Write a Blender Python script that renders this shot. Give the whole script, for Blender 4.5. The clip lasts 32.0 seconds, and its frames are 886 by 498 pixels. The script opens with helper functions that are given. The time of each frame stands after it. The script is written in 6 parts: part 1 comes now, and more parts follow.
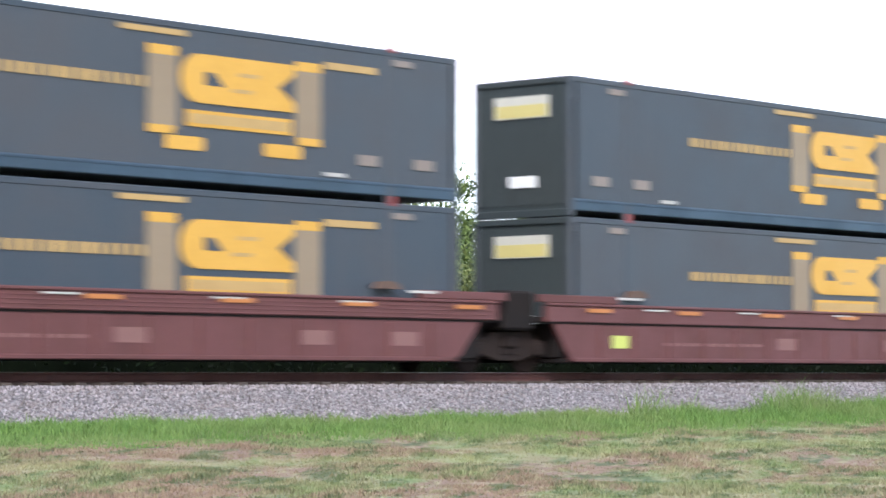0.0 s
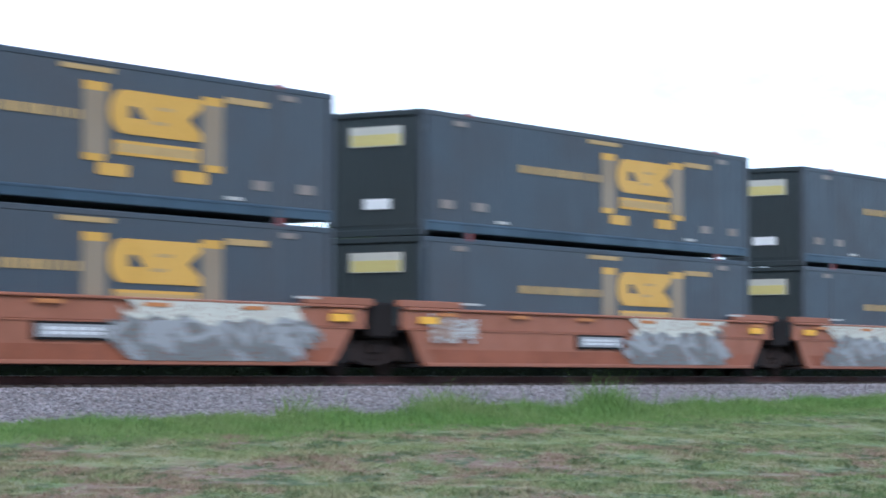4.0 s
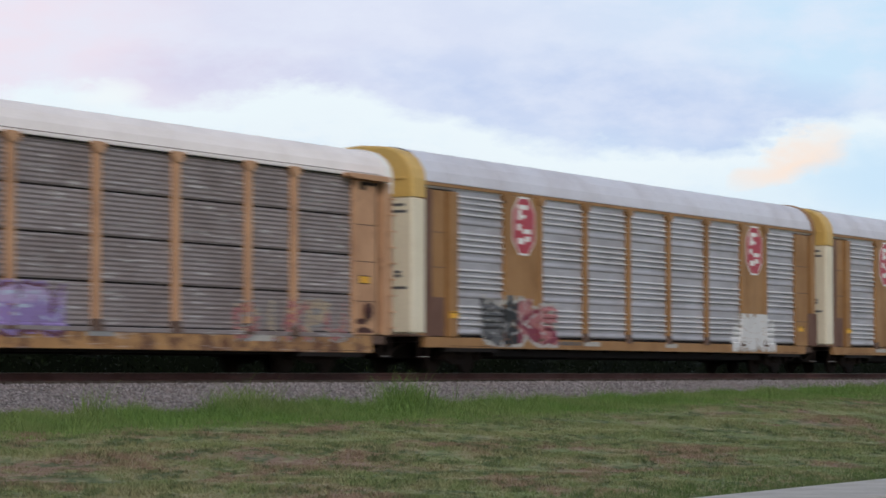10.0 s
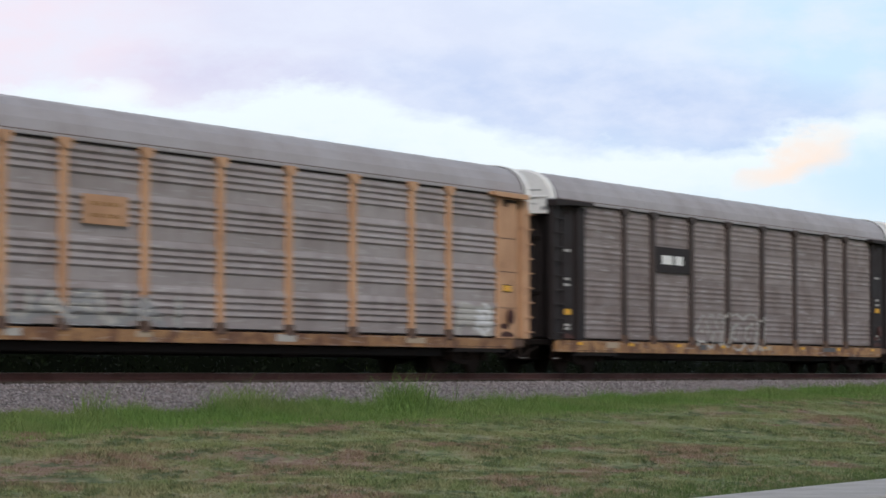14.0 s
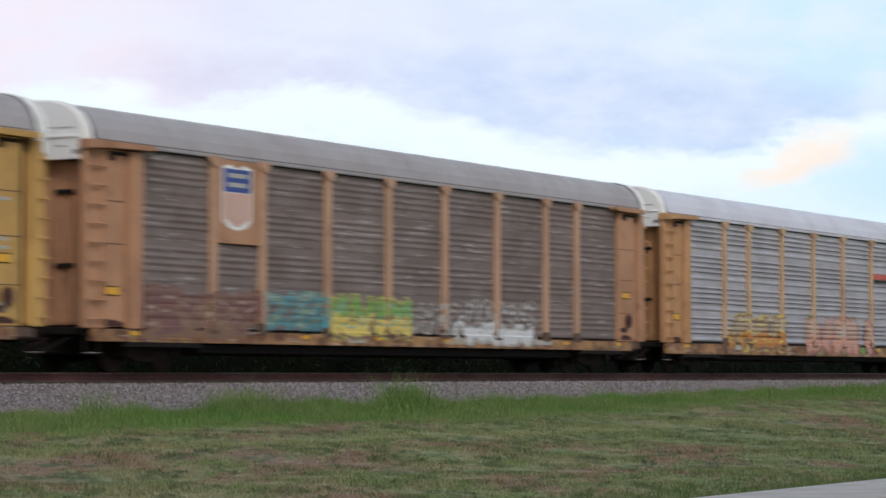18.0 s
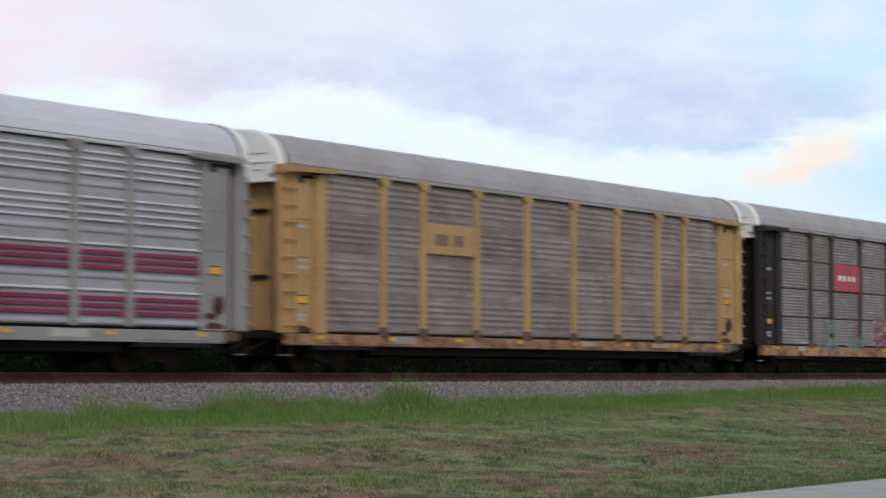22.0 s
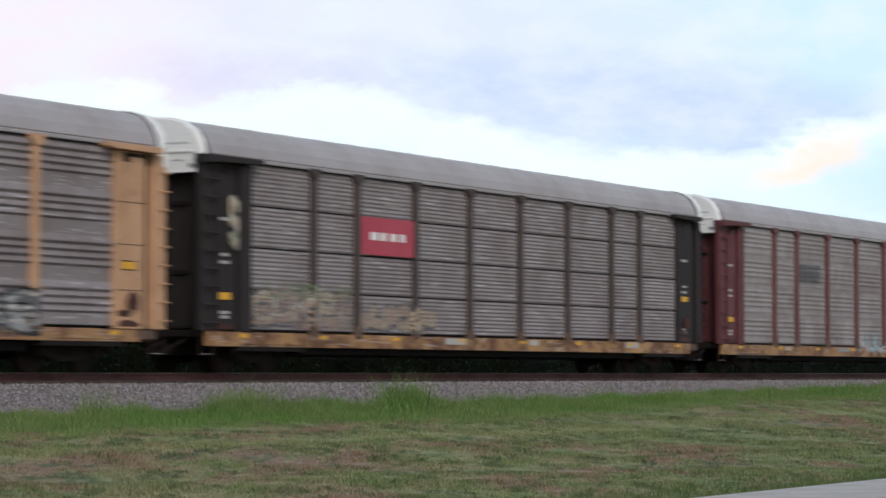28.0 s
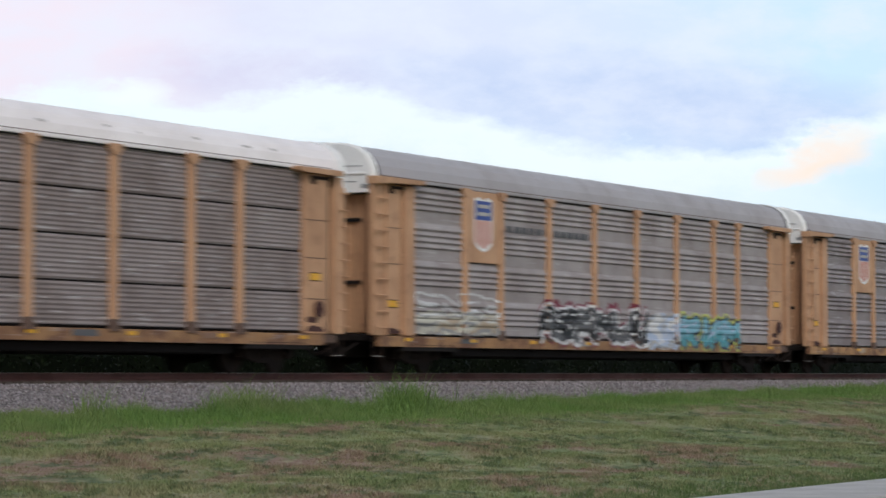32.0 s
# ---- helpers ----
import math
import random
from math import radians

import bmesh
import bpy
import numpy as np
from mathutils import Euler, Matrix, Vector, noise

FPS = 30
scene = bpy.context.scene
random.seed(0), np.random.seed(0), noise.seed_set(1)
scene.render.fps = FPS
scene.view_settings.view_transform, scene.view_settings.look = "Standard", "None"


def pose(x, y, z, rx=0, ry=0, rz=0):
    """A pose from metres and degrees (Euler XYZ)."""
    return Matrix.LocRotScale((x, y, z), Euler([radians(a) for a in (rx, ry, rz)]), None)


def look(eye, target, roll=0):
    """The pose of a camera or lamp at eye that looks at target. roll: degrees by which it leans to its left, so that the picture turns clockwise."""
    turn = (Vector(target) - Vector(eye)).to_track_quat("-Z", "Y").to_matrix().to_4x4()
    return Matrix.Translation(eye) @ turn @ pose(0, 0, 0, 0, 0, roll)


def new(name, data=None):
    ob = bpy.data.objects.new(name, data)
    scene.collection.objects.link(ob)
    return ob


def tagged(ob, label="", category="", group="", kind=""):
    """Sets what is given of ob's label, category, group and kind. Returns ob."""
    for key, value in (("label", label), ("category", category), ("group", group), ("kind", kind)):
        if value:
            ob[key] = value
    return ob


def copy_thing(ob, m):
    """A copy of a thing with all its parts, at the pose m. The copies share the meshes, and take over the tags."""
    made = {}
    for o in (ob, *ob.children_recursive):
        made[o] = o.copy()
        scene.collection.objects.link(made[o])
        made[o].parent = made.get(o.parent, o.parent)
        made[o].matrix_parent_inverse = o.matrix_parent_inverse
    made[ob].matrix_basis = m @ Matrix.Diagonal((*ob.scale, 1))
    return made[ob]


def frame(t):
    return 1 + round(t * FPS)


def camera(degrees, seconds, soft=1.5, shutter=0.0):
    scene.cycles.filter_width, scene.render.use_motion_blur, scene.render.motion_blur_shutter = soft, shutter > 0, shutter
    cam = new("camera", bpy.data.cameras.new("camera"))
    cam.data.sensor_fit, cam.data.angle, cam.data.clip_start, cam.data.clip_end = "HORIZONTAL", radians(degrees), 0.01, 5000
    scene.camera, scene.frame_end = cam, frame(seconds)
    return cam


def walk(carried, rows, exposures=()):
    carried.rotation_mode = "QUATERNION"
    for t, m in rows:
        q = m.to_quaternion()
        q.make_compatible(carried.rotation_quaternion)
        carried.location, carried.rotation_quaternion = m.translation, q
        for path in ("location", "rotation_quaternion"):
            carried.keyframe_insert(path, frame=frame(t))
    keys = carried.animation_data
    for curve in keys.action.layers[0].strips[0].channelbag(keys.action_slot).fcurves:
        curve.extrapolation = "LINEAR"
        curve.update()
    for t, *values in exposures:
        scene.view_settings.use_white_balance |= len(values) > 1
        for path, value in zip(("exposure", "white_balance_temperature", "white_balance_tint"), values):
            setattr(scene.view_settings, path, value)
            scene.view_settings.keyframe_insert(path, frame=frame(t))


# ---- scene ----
cam = camera(19.19, 32.0, soft=1.6, shutter=0.5)

# ---- camera: on a stand in the lawn, it pans to the right and then holds still ----
EYE = (0.0, -34.56, -0.03)
YAW, PITCH = 60.61, 2.739
PAN = [(0.0, -12.03, -0.006), (1.0, -12.03, -0.006), (1.4, -12.02, 0.0), (1.5, -11.99, 0.012), (2.0, -10.54, 0.003),
       (2.5, -9.19, 0.019), (3.0, -7.81, 0.043), (3.5, -6.085, 0.074), (4.0, -4.365, 0.067), (4.5, -2.807, 0.061),
       (5.0, -1.35, 0.06), (5.5, -0.40, 0.055), (6.0, -0.03, 0.05), (6.5, 0.0, 0.045), (7.0, 0.0, 0.0), (32.0, 0.0, 0.0)]
EXPOSURES = [(0.0, 1.70, 6020, 10), (1.5, 1.70, 6020, 10), (2.0, 1.42, 5950, 10), (2.5, 1.14, 5700, 9), (3.0, 0.98, 5450, 8), (3.5, 0.88, 5250, 7), (4.0, 1.0, 5250, 7), (4.5, 0.96, 5250, 7),
             (6.5, 0.12, 5950, 10), (7.0, 0.10, 6020, 11), (8.0, 0.05, 6280, 10), (9.0, 0.0, 6480, 9), (12.0, 0.0, 6450, 9), (13.5, 0.06, 6450, 9), (16.0, 0.18, 6420, 9),
             (18.0, 0.13, 6420, 8), (20.0, 0.07, 6500, 8), (21.0, 0.03, 6500, 8), (23.0, 0.15, 6420, 8), (24.5, 0.17, 6420, 8), (27.0, 0.08, 6400, 8), (28.0, 0.20, 6400, 8), (32.0, 0.12, 6400, 8)]
walk(cam, [(t, pose(*EYE, 90 + PITCH + dp, 0, -(YAW + dy))) for t, dy, dp in PAN], EXPOSURES)

SPEED = 19.664          # metres a second, towards lower x
FIRST, PITCH_CAR = 139.40, 28.69
SECONDS = 32.0

# ---- world and sun ----
SUN_EL, SUN_AZ = 40.0, 222.0
world = bpy.data.worlds.new("world")
scene.world = world
world.use_nodes = True
wt = world.node_tree
wt.nodes.clear()
sky = wt.nodes.new("ShaderNodeTexSky")
sky.sky_type = "NISHITA"
sky.sun_disc = False
sky.sun_elevation, sky.sun_rotation = radians(SUN_EL), radians(SUN_AZ)
sky.dust_density, sky.ozone_density = 2.5, 1.0
bg = wt.nodes.new("ShaderNodeBackground")
bg.inputs["Strength"].default_value = 0.072
wout = wt.nodes.new("ShaderNodeOutputWorld")
wt.links.new(sky.outputs[0], bg.inputs["Color"])
wt.links.new(bg.outputs[0], wout.inputs["Surface"])
sun = new("sun", bpy.data.lights.new("sun", "SUN"))
sun.data.energy, sun.data.angle, sun.data.color = 1.0, radians(25), (1.0, 0.985, 0.96)
a, e = radians(SUN_AZ), radians(SUN_EL)
sun.matrix_world = look(Vector((math.sin(a) * math.cos(e), math.cos(a) * math.cos(e), math.sin(e))) * 200, (0, 0, 0))


# ---- materials ----
class G:
    """A short hand for node graphs."""

    def __init__(self, name):
        self.m = bpy.data.materials.new(name)
        self.m.use_nodes = True
        self.t = self.m.node_tree
        self.b = self.t.nodes["Principled BSDF"]

    def n(self, kind, **kw):
        nd = self.t.nodes.new(kind)
        for k, v in kw.items():
            nd.inputs[k].default_value = v
        return nd

    def l(self, a, b):
        self.t.links.new(a, b)

    def coords(self, sx=1, sy=1, sz=1):
        tc = self.n("ShaderNodeTexCoord")
        mp = self.n("ShaderNodeMapping")
        mp.inputs["Scale"].default_value = (sx, sy, sz)
        self.l(tc.outputs["Object"], mp.inputs["Vector"])
        return mp.outputs[0]

    def own_coords(self, sx=1, sy=1, sz=1):
        """The same, shifted from object to object so that no two wear alike."""
        tc = self.n("ShaderNodeTexCoord")
        oi = self.n("ShaderNodeObjectInfo")
        add = self.n("ShaderNodeVectorMath")
        self.l(tc.outputs["Object"], add.inputs[0])
        self.l(self.math("MULTIPLY", oi.outputs["Random"], 53.0), add.inputs[1])
        mp = self.n("ShaderNodeMapping")
        mp.inputs["Scale"].default_value = (sx, sy, sz)
        self.l(add.outputs[0], mp.inputs["Vector"])
        return mp.outputs[0]

    def noise(self, vec, scale, detail=4, rough=0.55):
        nd = self.n("ShaderNodeTexNoise", Scale=scale, Detail=detail, Roughness=rough)
        self.l(vec, nd.inputs["Vector"])
        return nd.outputs["Fac"]

    def ramp(self, fac, lo, hi):
        nd = self.n("ShaderNodeMapRange")
        nd.inputs["From Min"].default_value, nd.inputs["From Max"].default_value = lo, hi
        self.l(fac, nd.inputs["Value"])
        return nd.outputs[0]

    def math(self, op, a, b=None):
        nd = self.n("ShaderNodeMath")
        nd.operation = op
        for i, v in enumerate((a, b)):
            if v is None:
                continue
            if isinstance(v, (int, float)):
                nd.inputs[i].default_value = v
            else:
                self.l(v, nd.inputs[i])
        return nd.outputs[0]

    def mix(self, fac, a, b, mode="MIX"):
        nd = self.n("ShaderNodeMix")
        nd.data_type, nd.blend_type = "RGBA", mode
        for sock, v in ((nd.inputs[0], fac), (nd.inputs[6], a), (nd.inputs[7], b)):
            if isinstance(v, (int, float)):
                sock.default_value = v
            elif isinstance(v, tuple):
                sock.default_value = (*v, 1)
            else:
                self.l(v, sock)
        return nd.outputs[2]

    def bump(self, fac, strength, dist=0.02):
        nd = self.n("ShaderNodeBump", Strength=strength, Distance=dist)
        self.l(fac, nd.inputs["Height"])
        self.l(nd.outputs[0], self.b.inputs["Normal"])


MATS = {}


def paint(name, col, dirt=None, amount=0.5, rough=0.55, metal=0.0, scale=1.0, streak=True, vary=0.0, rust=0.0, edge=(0.56, 0.66), scuff_glint=0.0, spec=0.5):
    """Weathered paint or bare metal: broad stains, vertical streaks, fine grain and a slight change from piece to piece."""
    if name in MATS:
        return MATS[name]
    g = G(name)
    dirt = dirt or tuple(c * 0.45 for c in col)
    v = g.own_coords()
    broad = g.ramp(g.noise(v, 0.7 * scale, 5, 0.6), 0.42, 0.72)
    fine = g.ramp(g.noise(v, 14 * scale, 3), 0.35, 0.75)
    c = g.mix(g.math("MULTIPLY", broad, amount), col, dirt)
    if streak:
        st = g.ramp(g.noise(g.own_coords(5, 5, 0.25), 1.3 * scale, 4, 0.7), 0.46, 0.72)
        c = g.mix(g.math("MULTIPLY", st, amount * 0.5), c, dirt)
    c = g.mix(g.math("MULTIPLY", fine, 0.22), c, tuple(k * 0.6 for k in col))
    if rust:
        rs = g.ramp(g.noise(g.own_coords(2.2, 2.2, 2.2), 1.0, 6, 0.65), *edge)
        c = g.mix(g.math("MULTIPLY", rs, rust), c, (0.13, 0.055, 0.03))
    # short pale dashes: scuffs, and glints painted into the colour
    if scuff_glint:
        sc = g.ramp(g.noise(g.own_coords(1.1, 1.1, 16), 1.0, 4, 0.6), 0.59, 0.65)
        c = g.mix(g.math("MULTIPLY", sc, scuff_glint), c, (0.72, 0.71, 0.72))
    if vary:
        oi = g.n("ShaderNodeObjectInfo")
        c = g.mix(g.math("MULTIPLY", oi.outputs["Random"], vary), c, dirt)
    g.l(c, g.b.inputs["Base Color"])
    g.b.inputs["Metallic"].default_value = metal
    g.b.inputs["Specular IOR Level"].default_value = spec
    r = g.ramp(broad, 0, 1)
    mr = g.n("ShaderNodeMapRange")
    mr.inputs["To Min"].default_value, mr.inputs["To Max"].default_value = rough, min(1, rough + 0.25)
    g.l(r, mr.inputs["Value"])
    g.l(mr.outputs[0], g.b.inputs["Roughness"])
    g.bump(fine, 0.12, 0.01)
    MATS[name] = g.m
    return g.m


YELLOW = paint("yellow_paint", (0.61, 0.355, 0.205), (0.31, 0.165, 0.105), 0.5, 0.6, rust=0.3)
GOLD = paint("bright_yellow_paint", (0.66, 0.395, 0.12), (0.30, 0.17, 0.07), 0.5, 0.6, rust=0.3)
DULLGOLD = paint("dull_yellow_paint", (0.54, 0.335, 0.145), (0.29, 0.17, 0.085), 0.55, 0.65, rust=0.3)
ORANGE = paint("orange_yellow_paint", (0.60, 0.325, 0.15), (0.29, 0.15, 0.085), 0.5, 0.6, rust=0.3)
SOOT = paint("sooty_post_paint", (0.062, 0.047, 0.045), (0.11, 0.08, 0.072), 0.6, 0.75)
FADEDMAROON = paint("faded_maroon_paint", (0.165, 0.062, 0.064), (0.10, 0.05, 0.048), 0.5, 0.65, rust=0.1)
TAN = paint("faded_orange_paint", (0.55, 0.295, 0.17), (0.25, 0.13, 0.085), 0.55, 0.7, rust=0.3)
BLEACHED = paint("bleached_yellow_paint", (0.62, 0.415, 0.255), (0.34, 0.20, 0.12), 0.5, 0.6, rust=0.3)
BLEACHEDTAN = paint("bleached_tan_paint", (0.58, 0.355, 0.23), (0.32, 0.18, 0.12), 0.5, 0.6, rust=0.3)
SILLYELLOW = paint("rusty_yellow_sill_paint", (0.52, 0.29, 0.115), (0.19, 0.095, 0.062), 0.85, 0.65, rust=0.9, edge=(0.47, 0.57), scuff_glint=0.3, vary=0.4)
BROWN = paint("brown_orange_paint", (0.38, 0.20, 0.075), (0.17, 0.085, 0.04), 0.5, 0.6, rust=0.15)
BLACK = paint("black_paint", (0.020, 0.0142, 0.0155), (0.036, 0.026, 0.026), 0.5, 0.75)
GREY = paint("grey_paint", (0.33, 0.315, 0.32), (0.18, 0.16, 0.155), 0.5, 0.6)
MAROON = paint("maroon_paint", (0.14, 0.035, 0.04), (0.075, 0.03, 0.03), 0.5, 0.6, rust=0.1)
WHITE = paint("white_paint", (0.92, 0.915, 0.91), (0.55, 0.52, 0.50), 0.2, 0.55)
ROOFWHITE = paint("white_roof_paint", (0.95, 0.895, 0.90), (0.55, 0.50, 0.49), 0.25, 0.6, streak=False)
ROOFGREY = paint("grey_roof_metal", (0.45, 0.415, 0.425), (0.31, 0.282, 0.288), 0.45, 0.55, metal=0.2, streak=False)
ROOFSILVER = paint("silver_roof_metal", (0.76, 0.74, 0.81), (0.55, 0.53, 0.58), 0.5, 0.5, metal=0.25, streak=False)
SILVER = paint("galvanised_panel_metal", (0.49, 0.465, 0.51), (0.29, 0.285, 0.30), 0.45, 0.42, metal=0.25, vary=0.2, scuff_glint=0.35)
DULL = paint("weathered_panel_metal", (0.334, 0.289, 0.295), (0.180, 0.145, 0.144), 0.6, 0.6, metal=0.2, vary=0.3, scuff_glint=0.5)
# lighter copy of the panel metal, for rib faces turned to the sky
CREST = paint("lit_ridge_metal", (0.66, 0.66, 0.69), (0.45, 0.45, 0.47), 0.4, 0.4, metal=0.1, vary=0.2)
CAPGOLD = paint("gold_end_paint", (0.72, 0.47, 0.14), (0.42, 0.28, 0.12), 0.4, 0.5)
DIRTY = paint("grimy_panel_metal", (0.335, 0.283, 0.277), (0.17, 0.13, 0.123), 0.7, 0.65, metal=0.15, vary=0.35, scuff_glint=0.4)
MIDPANEL = paint("streaked_panel_metal", (0.385, 0.338, 0.336), (0.20, 0.16, 0.155), 0.7, 0.6, metal=0.2, vary=0.3, scuff_glint=0.3)
PALEPANEL = paint("pale_panel_metal", (0.445, 0.395, 0.395), (0.22, 0.18, 0.174), 0.6, 0.6, metal=0.2, vary=0.25, scuff_glint=0.3)
BROWNPANEL = paint("brown_grimy_panel_metal", (0.265, 0.207, 0.192), (0.135, 0.10, 0.09), 0.6, 0.65, metal=0.15, vary=0.3, scuff_glint=0.35)
DULLSILVER = paint("dull_galvanised_metal", (0.53, 0.500, 0.54), (0.3335, 0.322, 0.3427), 0.5, 0.48, metal=0.25, vary=0.2, scuff_glint=0.5)
NEWPANEL = paint("new_silver_panel", (0.66, 0.67, 0.69), (0.42, 0.42, 0.43), 0.3, 0.4, metal=0.4)
# grime on running gear; also stands for shade behind and between panels
DARK = paint("black_grime_and_shade", (0.012, 0.0095, 0.0095), (0.026, 0.019, 0.017), 0.5, 0.85, spec=0.2)
STEEL = paint("dirty_steel", (0.021, 0.0145, 0.013), (0.046, 0.029, 0.024), 0.5, 0.85, spec=0.2)
RUST = paint("rusted_rail_steel", (0.078, 0.027, 0.023), (0.03, 0.014, 0.012), 0.5, 0.75)
RAILTOP = paint("worn_rail_steel", (0.5, 0.48, 0.46), (0.3, 0.28, 0.26), 0.4, 0.3, metal=0.9)
DULLAMBER = paint("dull_orange_marker", (0.50, 0.19, 0.05), (0.3, 0.12, 0.05), 0.4, 0.5)
REFLECT = paint("amber_reflector", (0.85, 0.45, 0.03), (0.5, 0.25, 0.03), 0.3, 0.5)
CREAMPAINT = paint("cream_paint", (0.84, 0.77, 0.62), (0.60, 0.52, 0.39), 0.3)
DARKBROWN = paint("rust_and_shade_brown_paint", (0.17, 0.085, 0.06), (0.09, 0.045, 0.035), 0.5, 0.7)
RED = paint("red_emblem_paint", (0.50, 0.05, 0.085), (0.34, 0.05, 0.07), 0.4, 0.5)
STRIPE = paint("maroon_stripe_paint", (0.26, 0.024, 0.08), (0.15, 0.03, 0.06), 0.4, 0.5)
ORANGERED = paint("orange_red_paint", (0.62, 0.10, 0.06), (0.4, 0.08, 0.05), 0.4, 0.5)
BLUE = paint("blue_emblem_paint", (0.05, 0.09, 0.34), (0.05, 0.07, 0.2), 0.4, 0.5)
PINK = paint("faded_red_emblem_paint", (0.62, 0.27, 0.21), (0.45, 0.2, 0.15), 0.4, 0.5)
GREEN = paint("green_emblem_paint", (0.03, 0.22, 0.12), (0.03, 0.12, 0.08), 0.4, 0.5)
TEAL = paint("blue_grey_container_paint", (0.040, 0.054, 0.074), (0.080, 0.079, 0.086), 0.55, 0.5, streak=True, vary=0.45)
TEALEND = paint("dark_green_container_paint", (0.03772, 0.04756, 0.0492), (0.0451, 0.04756, 0.04756), 0.4, 0.5)
TEALRAIL = paint("blue_container_rail_paint", (0.0369, 0.0656, 0.1025), (0.0246, 0.0369, 0.0492), 0.4, 0.45)
LOGO = paint("yellow_logo_vinyl", (0.6232, 0.3526, 0.0574), (0.41, 0.2214, 0.041), 0.25, 0.5, streak=False)
LOGODIM = paint("ochre_logo_vinyl", (0.2706, 0.205, 0.1353), (0.205, 0.1558, 0.1066), 0.3, 0.5, streak=False)
LETTER = paint("worn_yellow_lettering", (0.4592, 0.3034, 0.1148), (0.3444, 0.2296, 0.1066), 0.5, 0.5, streak=False, scale=4)
PLACARD = paint("faded_placard", (0.246, 0.2009, 0.1763), (0.1804, 0.1476, 0.1312), 0.4, 0.5, streak=False)
SIGN = paint("pale_yellow_sign", (0.656, 0.5576, 0.2132), (0.492, 0.41, 0.164), 0.3, 0.5, streak=False)
WELLRED = paint("maroon_well_paint", (0.1271, 0.04264, 0.041), (0.0697, 0.02952, 0.02706), 0.5, 0.6, rust=0.25)
BAREBAND = paint("dark_rust_orange_paint", (0.287, 0.0861, 0.0369), (0.1394, 0.0492, 0.0287), 0.5, 0.65, rust=0.3)
PINKPATCH = paint("pinkish_primer_paint", (0.3444, 0.123, 0.0861), (0.328, 0.164, 0.082), 0.6, 0.6)
FOOT = paint("rust_grime_and_shade", (0.145, 0.088, 0.066), (0.075, 0.05, 0.04), 0.6, 0.8)
WELLORANGE = paint("orange_well_paint", (0.3198, 0.1164, 0.06232), (0.1804, 0.0738, 0.0451), 0.4, 0.6, rust=0.2)
WELLYELLOW = paint("ochre_well_paint", (0.3772, 0.1845, 0.0738), (0.1968, 0.0943, 0.041), 0.5, 0.6, rust=0.25)


def spray(name, col):
    return paint("spray_" + name, col, tuple(c * 0.7 + 0.03 for c in col), 0.35, 0.6, streak=False, scale=3)


SP = {k: spray(k, v) for k, v in dict(
    black=(0.02, 0.02, 0.025), white=(0.72, 0.72, 0.74), grey=(0.32, 0.32, 0.33), dgrey=(0.11, 0.11, 0.12), pale=(0.5, 0.48, 0.46),
    teal=(0.10, 0.34, 0.40), cyan=(0.22, 0.46, 0.58), purple=(0.30, 0.22, 0.50), lilac=(0.45, 0.36, 0.6), pink=(0.62, 0.28, 0.24),
    salmon=(0.66, 0.36, 0.27), rose=(0.42, 0.16, 0.17), orange=(0.56, 0.24, 0.06), green=(0.22, 0.40, 0.10), lime=(0.55, 0.60, 0.14),
    yellow=(0.72, 0.58, 0.16), maroon=(0.22, 0.03, 0.06), blue=(0.10, 0.18, 0.36), ice=(0.48, 0.56, 0.72), brown=(0.26, 0.15, 0.10),
    cream=(0.60, 0.575, 0.50), ash=(0.19, 0.185, 0.18), tan=(0.40, 0.29, 0.235), moss=(0.17, 0.20, 0.12), faint=(0.215, 0.105, 0.095), sand=(0.48, 0.38, 0.28), mint=(0.30, 0.45, 0.38), navy=(0.045, 0.055, 0.10), plum=(0.13, 0.045, 0.08), peach=(0.60, 0.40, 0.32), dimmint=(0.23, 0.30, 0.265), dimrose=(0.31, 0.13, 0.145)).items()}


